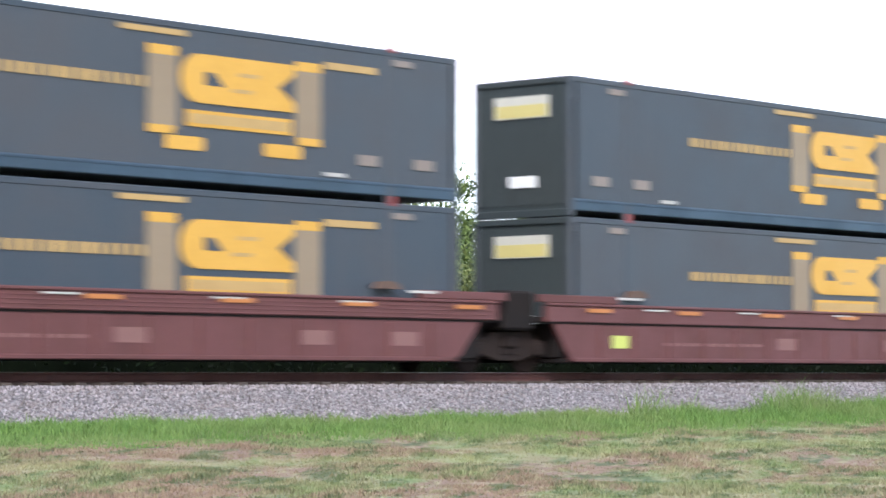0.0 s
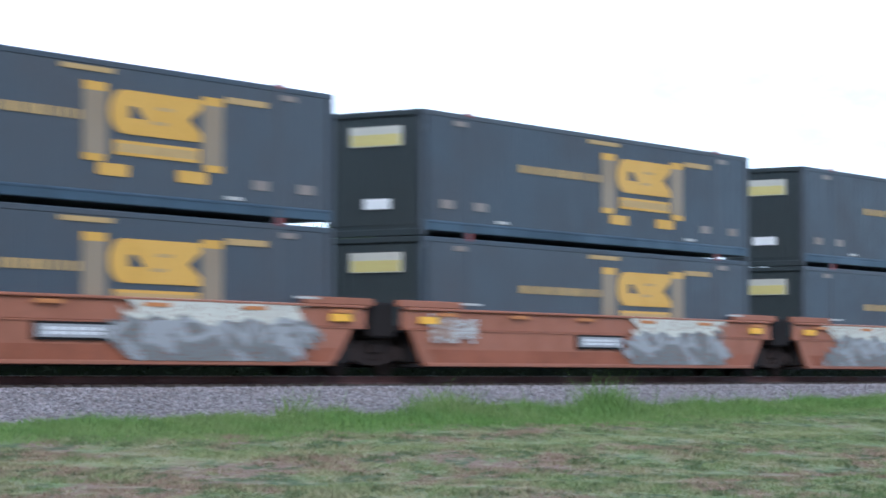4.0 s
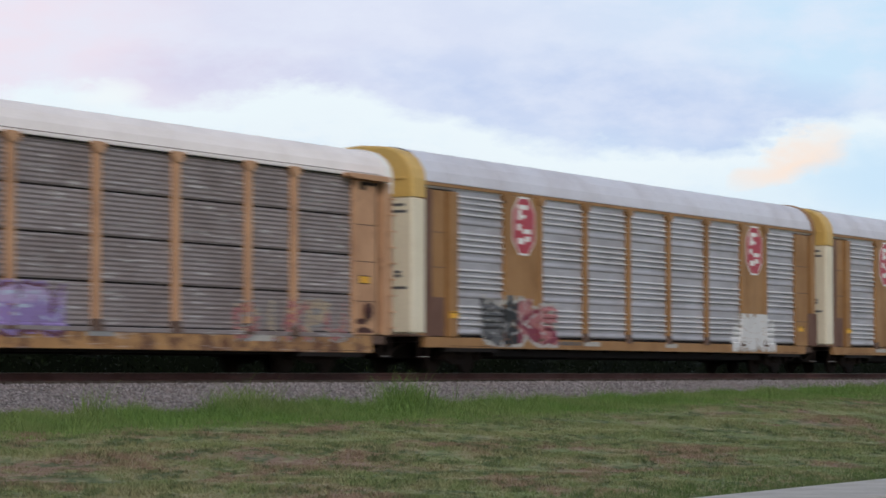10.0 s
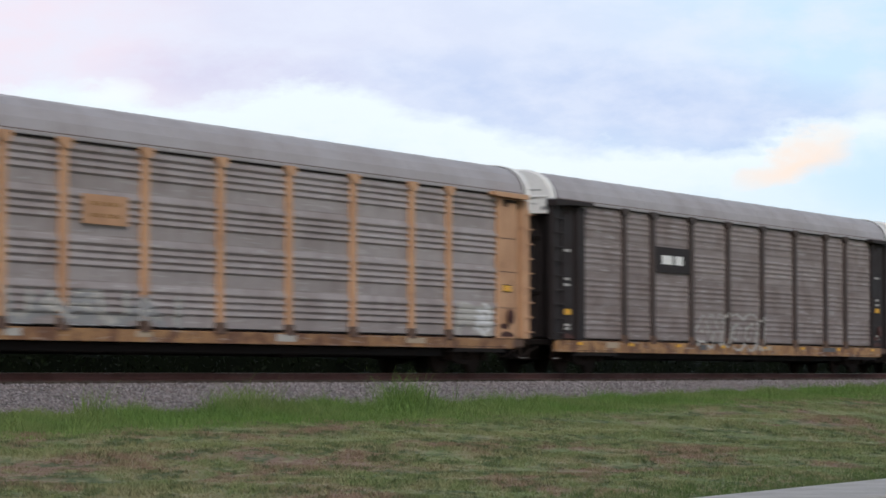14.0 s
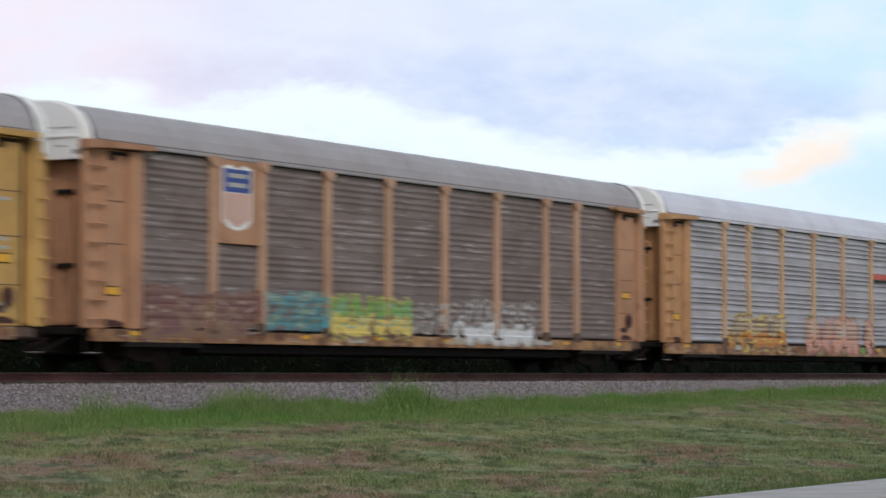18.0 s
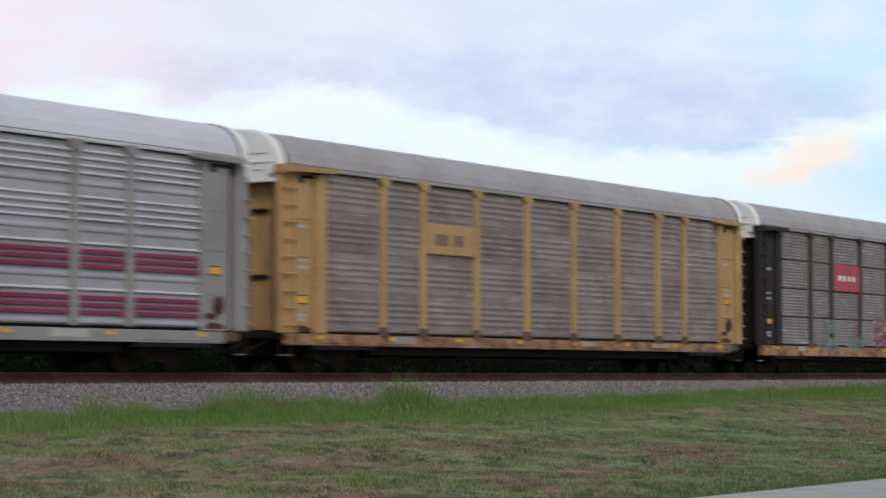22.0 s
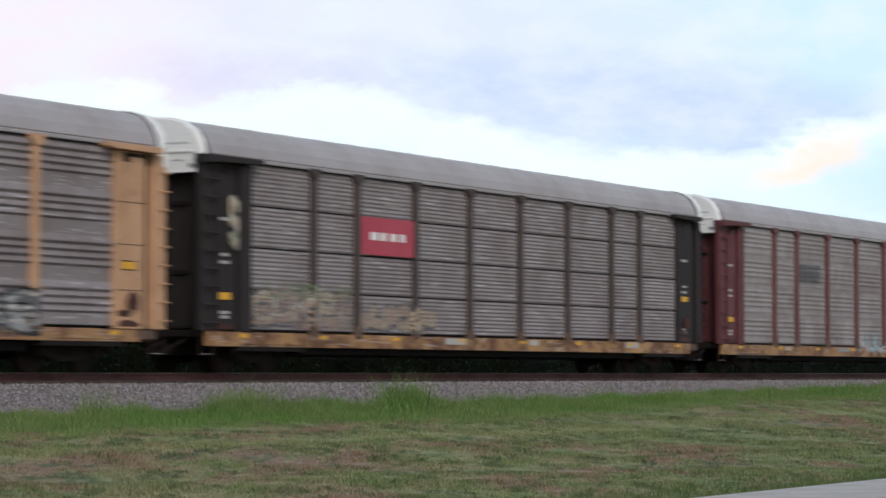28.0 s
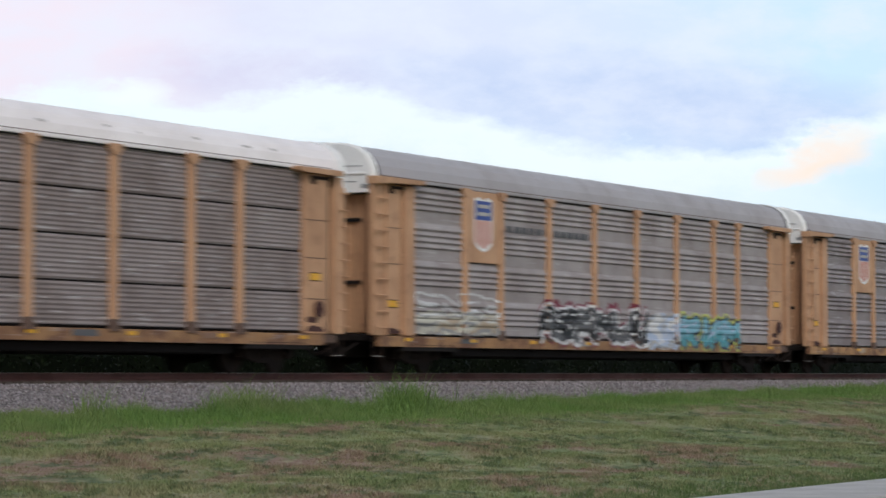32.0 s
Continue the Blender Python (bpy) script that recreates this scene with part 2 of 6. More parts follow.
# ---- mesh helpers ----
class MB:
    """Collects corners and faces; build() makes one mesh."""

    def __init__(self):
        self.v, self.f, self.mi, self.cur = [], [], [], 0

    def face(self, pts):
        k = len(self.v)
        self.v += [tuple(p) for p in pts]
        self.f.append(tuple(range(k, k + len(pts))))
        self.mi.append(self.cur)

    def box(self, x0, x1, y0, y1, z0, z1, c=0.012):
        """A box with chamfered edges."""
        c = min(c, (x1 - x0) * 0.3, (y1 - y0) * 0.3, (z1 - z0) * 0.3)
        lo, hi = (x0, y0, z0), (x1, y1, z1)
        k = len(self.v)
        idx = {}
        for s in ((a, b, d) for a in (0, 1) for b in (0, 1) for d in (0, 1)):
            for ax in range(3):
                p = []
                for i in range(3):
                    q = hi[i] if s[i] else lo[i]
                    p.append(q if i == ax else q + (-c if s[i] else c))
                idx[s, ax] = len(self.v)
                self.v.append(tuple(p))
        def add(f):
            self.f.append(tuple(f))
            self.mi.append(self.cur)
        for ax in range(3):
            u, w = (ax + 1) % 3, (ax + 2) % 3
            for side in (0, 1):
                ring = []
                for a, b in ((0, 0), (1, 0), (1, 1), (0, 1)):
                    s = [0, 0, 0]
                    s[ax], s[u], s[w] = side, a, b
                    ring.append(idx[tuple(s), ax])
                add(ring if side else ring[::-1])
            for a in (0, 1):
                for b in (0, 1):
                    s0, s1 = [0, 0, 0], [0, 0, 0]
                    s0[u] = s1[u] = a
                    s0[w] = s1[w] = b
                    s1[ax] = 1
                    q = [idx[tuple(s0), u], idx[tuple(s1), u], idx[tuple(s1), w], idx[tuple(s0), w]]
                    add(q if a == b else q[::-1])
        for s in ((a, b, d) for a in (0, 1) for b in (0, 1) for d in (0, 1)):
            q = [idx[s, 0], idx[s, 1], idx[s, 2]]
            add(q if sum(s) % 2 else q[::-1])
        return self

    def loft(self, rings, caps=True, closed=True):
        """Joins rings of equally many corners."""
        n = len(rings[0])
        k = len(self.v)
        for r in rings:
            self.v += [tuple(p) for p in r]
        m = n if closed else n - 1
        for j in range(len(rings) - 1):
            for i in range(m):
                a, b = k + j * n + i, k + j * n + (i + 1) % n
                self.f.append((a, b, b + n, a + n))
                self.mi.append(self.cur)
        if caps and closed:
            self.f.append(tuple(range(k + n - 1, k - 1, -1)))
            self.f.append(tuple(range(k + (len(rings) - 1) * n, k + len(rings) * n)))
            self.mi += [self.cur, self.cur]
        return self

    def prism_y(self, poly, y0, y1):
        """A flat shape in x and z, from y0 to y1."""
        return self.loft([[(x, y1, z) for x, z in poly], [(x, y0, z) for x, z in poly]])

    def cyl_y(self, x, z, r, y0, y1, n=20, bev=0.02):
        ring = lambda q, y: [(x + q * math.cos(2 * math.pi * i / n), y, z + q * math.sin(2 * math.pi * i / n)) for i in range(n)]
        return self.loft([ring(r - bev, y1), ring(r, y1 - bev), ring(r, y0 + bev), ring(r - bev, y0)])

    def tube(self, a, b, r, n=6):
        a, b = Vector(a), Vector(b)
        d = (b - a).normalized()
        u = d.orthogonal().normalized()
        w = d.cross(u)
        ring = lambda p: [p + (u * math.cos(2 * math.pi * i / n) + w * math.sin(2 * math.pi * i / n)) * r for i in range(n)]
        return self.loft([ring(a), ring(b)])

    def build(self, name, *mats, smooth=False):
        me = bpy.data.meshes.new(name)
        me.from_pydata(self.v, [], self.f)
        for m in mats:
            me.materials.append(m)
        if len(mats) > 1:
            me.polygons.foreach_set("material_index", self.mi)
        if smooth:
            me.polygons.foreach_set("use_smooth", [True] * len(me.polygons))
        me.update()
        return me


def part(name, me, parent, label="", at=(0, 0, 0)):
    """Links a mesh as one part under a thing or under a part."""
    ob = new(name, me)
    ob.parent = parent
    ob.location = at
    return tagged(ob, label)


SHARED = {}


def shared(key, make):
    """One mesh for all alike pieces."""
    if key not in SHARED:
        SHARED[key] = make()
    return SHARED[key]


def thing(name, label, category, group="", me=None):
    return tagged(new(name, me), label, category, group)


MOVING = []             # (thing, x at the start, y, z)


def rolls(ob, x, y=0.0, z=0.0):
    ob.location = (x, y, z)
    MOVING.append((ob, x, y, z))


def motions():
    for ob, x, y, z in MOVING:
        walk(ob, [(0.0, pose(x, y, z)), (SECONDS, pose(x - SPEED * SECONDS, y, z))])
    walk(clouds, [(0.0, CLOUDS_AT(0.0)), (SECONDS, CLOUDS_AT(SECONDS))])


# ---- ground, track and lawn ----
def smooth(a, b, x):
    t = np.clip((x - a) / (b - a), 0, 1)
    return t * t * (3 - 2 * t)


def ground_z(x, y):
    """Height of the ground: lawn falling gently from the foot of the ballast to the footpath."""
    z = np.interp(y, [-60, -25, -21.4, -14, -7.5, -4.3, 4.3, 9, 60], [-1.75, -1.6, -1.57, -1.36, -1.03, -0.86, -0.86, -1.1, -1.2])
    rise = smooth(46, 78, x) * smooth(-20, -8, y) * (1 - smooth(-5.6, -4.2, y)) * 0.33
    wob = (0.03 * np.sin(x * 0.33 + 1.3 * np.sin(y * 0.4)) + 0.022 * np.sin(x * 0.9 + y * 0.7) * np.sin(y * 1.1 - x * 0.4)) * smooth(-20, -17, y) * (1 - smooth(-5.5, -4.2, y))
    return z + rise + wob


def sheet(name, xs, ys, zf, mat):
    X, Y = np.meshgrid(xs, ys)
    Z = zf(X, Y)
    nx, ny = len(xs), len(ys)
    me = bpy.data.meshes.new(name)
    i = (np.arange(ny - 1)[:, None] * nx + np.arange(nx - 1)[None, :]).ravel()
    me.from_pydata(np.stack([X, Y, Z], -1).reshape(-1, 3).tolist(), [], np.stack([i, i + 1, i + 1 + nx, i + nx], -1).tolist())
    me.polygons.foreach_set("use_smooth", [True] * len(me.polygons))
    me.materials.append(mat)
    me.update()
    return new(name, me)


def lawn_colour(g):
    """Mown grass: green, straw and brown patches, mottled at three scales, drawn out along the mower's lines."""
    turned = g.n("ShaderNodeMapping")
    turned.inputs["Rotation"].default_value = (0, 0, radians(-29.0))
    g.l(g.coords(), turned.inputs["Vector"])
    rows = g.n("ShaderNodeMapping")
    rows.inputs["Scale"].default_value = (0.34, 1, 1)
    g.l(turned.outputs[0], rows.inputs["Vector"])
    w = rows.outputs[0]
    v = g.coords()
    sep = g.n("ShaderNodeSeparateXYZ")
    g.l(v, sep.inputs[0])
    lush = g.math("MULTIPLY", g.ramp(g.math("ADD", sep.outputs[0], g.math("MULTIPLY", g.noise(v, 0.2, 4), 26)), 30, 62), 0.105)
    lush = g.math("SUBTRACT", lush, 0.035)
    dry = g.math("SUBTRACT", g.noise(w, 0.95, 5, 0.62), lush)
    c = g.mix(g.ramp(dry, 0.44, 0.60), (0.158, 0.208, 0.077), (0.268, 0.240, 0.138))
    bare = g.math("SUBTRACT", g.noise(w, 0.55, 5, 0.62), lush)
    c = g.mix(g.math("MULTIPLY", g.ramp(bare, 0.47, 0.55), 0.92), c, (0.250, 0.158, 0.122))
    c = g.mix(g.math("MULTIPLY", g.ramp(g.noise(w, 2.0, 5, 0.66), 0.50, 0.59), 0.85), c, (0.066, 0.098, 0.034))
    # pale swath left by the mower beside the long grass
    away = g.math("ABSOLUTE", g.math("ADD", g.math("ADD", sep.outputs[1], g.math("MULTIPLY", g.noise(v, 0.5, 3), 2.0)), 9.4))
    c = g.mix(g.math("MULTIPLY", g.ramp(away, 0.9, 0.2), 0.55), c, (0.265, 0.29, 0.125))
    return g.mix(g.math("MULTIPLY", g.ramp(g.noise(w, 4.5, 5, 0.7), 0.51, 0.62), 0.55), c, (0.34, 0.32, 0.178))


def lawn_material():
    g = G("mown_lawn_soil")
    g.l(lawn_colour(g), g.b.inputs["Base Color"])
    g.b.inputs["Roughness"].default_value = 0.95
    g.bump(g.ramp(g.noise(g.coords(), 9, 4), 0.35, 0.7), 0.4, 0.06)
    return g.m


def mown_material():
    g = G("mown_grass_blades")
    geo = g.n("ShaderNodeNewGeometry")
    c = g.mix(g.math("MULTIPLY", geo.outputs["Random Per Island"], 0.16), lawn_colour(g), (0.16, 0.20, 0.08))
    c = g.mix(0.08, c, (0.30, 0.28, 0.15))
    g.l(c, g.b.inputs["Base Color"])
    g.b.inputs["Roughness"].default_value = 0.85
    return g.m


def stone_material():
    g = G("grey_ballast_stone")
    geo = g.n("ShaderNodeNewGeometry")
    v = g.coords()
    c = g.mix(geo.outputs["Random Per Island"], (0.080, 0.070, 0.074), (0.44, 0.395, 0.412))
    c = g.mix(g.math("MULTIPLY", g.ramp(g.noise(v, 1.5, 5, 0.7), 0.42, 0.66), 0.5), c, (0.21, 0.165, 0.145))
    g.l(c, g.b.inputs["Base Color"])
    g.b.inputs["Roughness"].default_value = 0.9
    return g.m


def bed_material():
    g = G("ballast_bed")
    v = g.coords()
    vo = g.n("ShaderNodeTexVoronoi", Scale=24)
    g.l(v, vo.inputs["Vector"])
    sep = g.n("ShaderNodeSeparateColor")
    g.l(vo.outputs["Color"], sep.inputs[0])
    c = g.mix(sep.outputs[0], (0.075, 0.068, 0.07), (0.36, 0.33, 0.335))
    g.l(c, g.b.inputs["Base Color"])
    g.b.inputs["Roughness"].default_value = 0.95
    g.bump(vo.outputs["Distance"], 0.8, 0.05)
    return g.m


def blade_material(name, a, b, d, spec=0.5):
    g = G(name)
    geo = g.n("ShaderNodeNewGeometry")
    v = g.coords(1, 1, 1)
    c = g.mix(geo.outputs["Random Per Island"], a, b)
    c = g.mix(g.math("MULTIPLY", g.ramp(g.noise(v, 0.33, 7, 0.72), 0.42, 0.66), 0.9), c, d)
    c = g.mix(g.math("MULTIPLY", g.ramp(g.noise(g.coords(0.6, 0.6, 0.6), 2.6, 4, 0.7), 0.42, 0.66), 0.3), c, tuple(k * 0.4 for k in a))
    g.l(c, g.b.inputs["Base Color"])
    g.b.inputs["Roughness"].default_value = 0.8
    g.b.inputs["Specular IOR Level"].default_value = spec
    return g.m


def concrete_material():
    g = G("pale_concrete")
    v = g.coords()
    c = g.mix(g.ramp(g.noise(v, 1.2, 5), 0.35, 0.7), (0.50, 0.485, 0.47), (0.38, 0.365, 0.35))
    c = g.mix(g.math("MULTIPLY", g.ramp(g.noise(v, 40, 2), 0.4, 0.7), 0.25), c, (0.28, 0.27, 0.26))
    g.l(c, g.b.inputs["Base Color"])
    g.b.inputs["Roughness"].default_value = 0.9
    g.bump(g.noise(v, 60, 3), 0.3, 0.01)
    return g.m


SOIL = lawn_material()
STONE = stone_material()
BED = bed_material()
CONCRETE = concrete_material()
TALL = blade_material("tall_grass_blades", (0.090, 0.190, 0.038), (0.170, 0.285, 0.060), (0.21, 0.265, 0.092))
SHORT = mown_material()
FRINGE = blade_material("fringe_grass_blades", (0.07, 0.13, 0.03), (0.11, 0.18, 0.045), (0.10, 0.14, 0.045))

far = np.array([-4000, -2000, -900, -400, -200, -100, -50])
xs = np.concatenate([far, np.arange(-20, 160, 2.0), [170, 190, 220, 260, 320, 450, 700, 1200, 2200, 4000]])
ys = np.concatenate([[-4000, -1500, -600, -250, -120, -60], np.arange(-40, -22, 2.0), np.arange(-21.4, 12, 0.7), [14, 18, 25, 40, 80, 200, 600, 1500, 4000]])
ground = tagged(sheet("ground", xs, ys, ground_z, SOIL), "mown lawn of green and dry brown grass beside the track", "lawn", kind="structure")


def ballast_profile():
    return [(-4.6, -0.95), (-2.2, -0.31), (-1.6, -0.245), (1.6, -0.245), (2.2, -0.31), (4.6, -0.95)]


mb = MB()
mb.loft([[(x, y, z) for y, z in ballast_profile()] for x in (-1500, -200, -20, 40, 100, 160, 300, 1500)], caps=False, closed=False)
tagged(new("ballast", mb.build("ballast", BED)), "grey crushed stone ballast under the rails", "ballast", kind="structure")

rng = np.random.default_rng(4)


def cloud_of(name, pts, size, make, mat):
    """Many copies of one little shape in a single mesh: make(n) gives corners (n, k, 3); faces are triangles of k corners."""
    V, F = make(len(pts), size)
    k = V.shape[1]
    V = (V + pts[:, None, :]).reshape(-1, 3)
    F = (F[None, :, :] + (np.arange(len(pts)) * k)[:, None, None]).reshape(-1, F.shape[1])
    me = bpy.data.meshes.new(name)
    me.vertices.add(len(V))
    me.vertices.foreach_set("co", V.astype(np.float32).ravel())
    nf, w = F.shape
    me.loops.add(nf * w)
    me.loops.foreach_set("vertex_index", F.astype(np.int32).ravel())
    me.polygons.add(nf)
    me.polygons.foreach_set("loop_start", np.arange(0, nf * w, w, dtype=np.int32))
    me.update(calc_edges=True)
    me.validate()
    me.materials.append(mat)
    return me


OCTA = np.array([[0, 2, 4], [2, 1, 4], [1, 3, 4], [3, 0, 4], [2, 0, 5], [1, 2, 5], [3, 1, 5], [0, 3, 5]])


def stones(n, size):
    base = np.array([[1, 0, 0], [-1, 0, 0], [0, 1, 0], [0, -1, 0], [0, 0, 1], [0, 0, -1]], float)
    ang = rng.uniform(0, 6.28, n)
    s = size[:, None, None] * rng.uniform(0.6, 1.3, (n, 6, 1))
    V = base[None] * s
    c, q = np.cos(ang)[:, None], np.sin(ang)[:, None]
    return np.stack([V[..., 0] * c - V[..., 1] * q, V[..., 0] * q + V[..., 1] * c, V[..., 2] * 0.8], -1), OCTA


def blades(n, size):
    """Each tuft is three bent blades."""
    out, F = [], []
    for j in range(3):
        ang, lean = rng.uniform(0, 6.28, n), rng.normal(0, 0.48, (n, 2))
        w = np.clip(size * rng.uniform(0.035, 0.07, n), 0.0035, 0.009)
        h = size * rng.uniform(0.6, 1.1, n)
        off = rng.normal(0, 0.25, (n, 2)) * size[:, None]
        dx, dy = np.cos(ang) * w, np.sin(ang) * w
        z0 = np.full(n, -0.03)
        mid = off + lean * (0.35 * h)[:, None]
        top = off + lean * h[:, None]
        out += [np.stack([off[:, 0] - dx, off[:, 1] - dy, z0], -1), np.stack([off[:, 0] + dx, off[:, 1] + dy, z0], -1),
                np.stack([mid[:, 0] + dx * 0.7, mid[:, 1] + dy * 0.7, h * 0.55], -1), np.stack([mid[:, 0] - dx * 0.7, mid[:, 1] - dy * 0.7, h * 0.55], -1),
                np.stack([top[:, 0], top[:, 1], h], -1)]
        k = 5 * j
        F += [[k, k + 1, k + 2], [k, k + 2, k + 3], [k + 3, k + 2, k + 4]]
    return np.stack(out, 1), np.array(F)


def spread(n, x0, x1, y0, y1, near=True):
    """Points thinning out with distance from the lower x."""
    u = rng.random(n)
    x = x0 + (x1 - x0) * (u ** 1.4 if near else u)
    return x, rng.uniform(y0, y1, n)


# ballast stones
x, y = spread(50000, 22, 135, -4.4, -1.0)
prof = np.array(ballast_profile())
z = np.interp(y, prof[:, 0], prof[:, 1])
pts = np.stack([x, y, z + 0.005], -1)
tagged(new("ballast_stones", cloud_of("ballast_stones", pts, rng.uniform(0.016, 0.044, len(x)), stones, STONE)),
       "loose grey and pinkish crushed stones", "ballast", kind="stuff")

# tall grass along the foot of the ballast, with a few high tufts
x, y = spread(135000, 14, 150, -8.2, -3.9)
edge = 0.35 * np.sin(x * 0.55) + 0.25 * np.sin(x * 1.7 + 1)
keep = (y < -4.25 + edge * 0.5) & (y > -8.2 + 0.4 * np.sin(x * 0.5) + 2.4 * rng.random(len(x)) ** 1.6)
x, y = x[keep], y[keep]
# height along the track: knee-high tufts between stretches of ankle-high grass
TUFTS = [(14, 0.16), (38.5, 0.20), (40.5, 0.30), (42.4, 0.22), (43.8, 0.42), (45.0, 0.62), (46.6, 0.36), (48.6, 0.28), (50.2, 0.34), (51.4, 0.80), (52.5, 0.36),
         (54.4, 0.26), (56.6, 0.44), (58.2, 0.28), (62.0, 0.30), (66.0, 0.28), (72.0, 0.36), (80.0, 0.42), (150.0, 0.42)]
front = smooth(-4.6, -6.2, y)
h = np.interp(x, [a for a, b in TUFTS], [b for a, b in TUFTS]) * (1 - front) + (0.15 - 0.09 * smooth(-6.0, -7.8, y)) * front
h = h * (1 + 0.35 * np.sin(x * 3.1 + 1.3 * np.sin(y * 2.0)) * np.sin(x * 1.3 + y * 1.7)) * rng.uniform(0.4, 1.25, len(x))
pts = np.stack([x, y, ground_z(x, y)], -1)
tagged(new("tall_grass", cloud_of("tall_grass", pts, h, blades, TALL)), "long bright green grass at the foot of the ballast", "grass", kind="stuff")

def clumps(n, size):
    """Low spreading clumps of five short blades."""
    out, F = [], []
    for j in range(5):
        ang = rng.uniform(0, 6.28, n)
        off = rng.normal(0, 0.07, (n, 2))
        w = rng.uniform(0.007, 0.018, n)
        h = size * rng.uniform(0.5, 1.1, n)
        lean = rng.normal(0, 0.6, (n, 2)) * h[:, None]
        dx, dy = np.cos(ang) * w, np.sin(ang) * w
        z0 = np.full(n, -0.01)
        out += [np.stack([off[:, 0] - dx, off[:, 1] - dy, z0], -1), np.stack([off[:, 0] + dx, off[:, 1] + dy, z0], -1),
                np.stack([off[:, 0] + lean[:, 0], off[:, 1] + lean[:, 1], h], -1)]
        F.append([3 * j, 3 * j + 1, 3 * j + 2])
    return np.stack(out, 1), np.array(F)


x, y = spread(200000, 14, 130, -21.4, -6.0)
wedge = (x > 0.72 * (y + 34.6)) & (x < 3.2 * (y + 34.6))
x, y = x[wedge], y[wedge]
pts = np.stack([x, y, ground_z(x, y)], -1)
# uneven sward: low lawn with knots of longer grass
thick = sum(np.sin(x * a + 1.9 * np.sin(y * b + c)) * np.sin(y * b * 1.3 + np.sin(x * a * 0.7 + c)) for a, b, c in ((1.1, 0.7, 0.0), (2.7, 1.5, 2.0), (5.9, 3.1, 4.0))) / 3
thick = np.clip(0.45 + 1.1 * thick, 0, 1)
tagged(new("lawn_grass", cloud_of("lawn_grass", pts, (0.014 + 0.062 * thick ** 1.6) * rng.uniform(0.5, 1.25, len(x)), clumps, SHORT)), "short mown grass, green with dry brown patches", "grass", kind="stuff")

# a few thin weeds that stand above the grass
x = np.concatenate([rng.normal(c_, 0.12, n_) for c_, n_ in ((40.4, 26), (48.4, 7), (62.0, 12), (55.2, 5))])
y = rng.normal(-4.1, 0.08, len(x))
pts = np.stack([x, y, np.full(len(x), -0.84)], -1)
tagged(new("weed_stalks", cloud_of("weed_stalks", pts, rng.uniform(0.35, 0.75, len(x)), blades, TALL)), "thin pale green weed stalks in the ballast", "weeds", kind="stuff")

# unmown fringe along the footpath
x = 14 + 60 * rng.random(9000)
y = -21.42 + 1.5 * rng.random(9000) ** 2
pts = np.stack([x, y, ground_z(x, y)], -1)
tagged(new("fringe_grass", cloud_of("fringe_grass", pts, rng.uniform(0.04, 0.10, len(x)), blades, FRINGE)), "darker green unmown grass beside the footpath", "grass", kind="stuff")

# footpath slabs
path = tagged(new("footpath"), "pale concrete footpath along the lawn", "footpath", kind="structure")
for i in range(34):
    me = shared("slab", lambda: MB().box(0.006, 1.49, -23.3, -21.45, -1.70, -1.535, 0.012).build("slab", CONCRETE))
    part("slab", me, path, at=(10 + 1.5 * i, 0, 0))

# track
track = tagged(new("railway_track"), "single railway track with rusty rails on wooden ties", "track", kind="structure")
RAIL = [(-0.075, -0.17), (0.075, -0.17), (0.07, -0.155), (0.012, -0.14), (0.012, -0.045), (0.036, -0.035), (0.036, -0.004), (0.028, 0.0), (-0.028, 0.0), (-0.036, -0.004), (-0.036, -0.035), (-0.012, -0.045), (-0.012, -0.14), (-0.07, -0.155)]
for s in (-1, 1):
    me = MB().loft([[(x, s * 0.755 + y, z) for y, z in RAIL] for x in (-1500, 0, 1500)]).build("rail", RUST)
    rail = part("rail", me, track, "rust-brown steel rail")
    part("rail_head", MB().box(-1500, 1500, s * 0.755 - 0.027, s * 0.755 + 0.027, -0.002, 0.003, 0.001).build("rail_head", RAILTOP), rail, "shiny worn running surface")
TIE = paint("creosoted_wood", (0.06, 0.045, 0.038), (0.11, 0.09, 0.075), 0.5, 0.9)
tie = MB().box(-0.115, 0.115, -1.3, 1.3, -0.34, -0.172, 0.012).build("tie", TIE)
for i in range(230):
    part("tie", tie, track, at=(8 + 0.53 * i + rng.uniform(-0.02, 0.02), rng.uniform(-0.05, 0.05), 0))


# ---- sky backdrop with clouds ----
SKY_D = 1500.0
PX = SKY_D / 4639.5
clouds = None


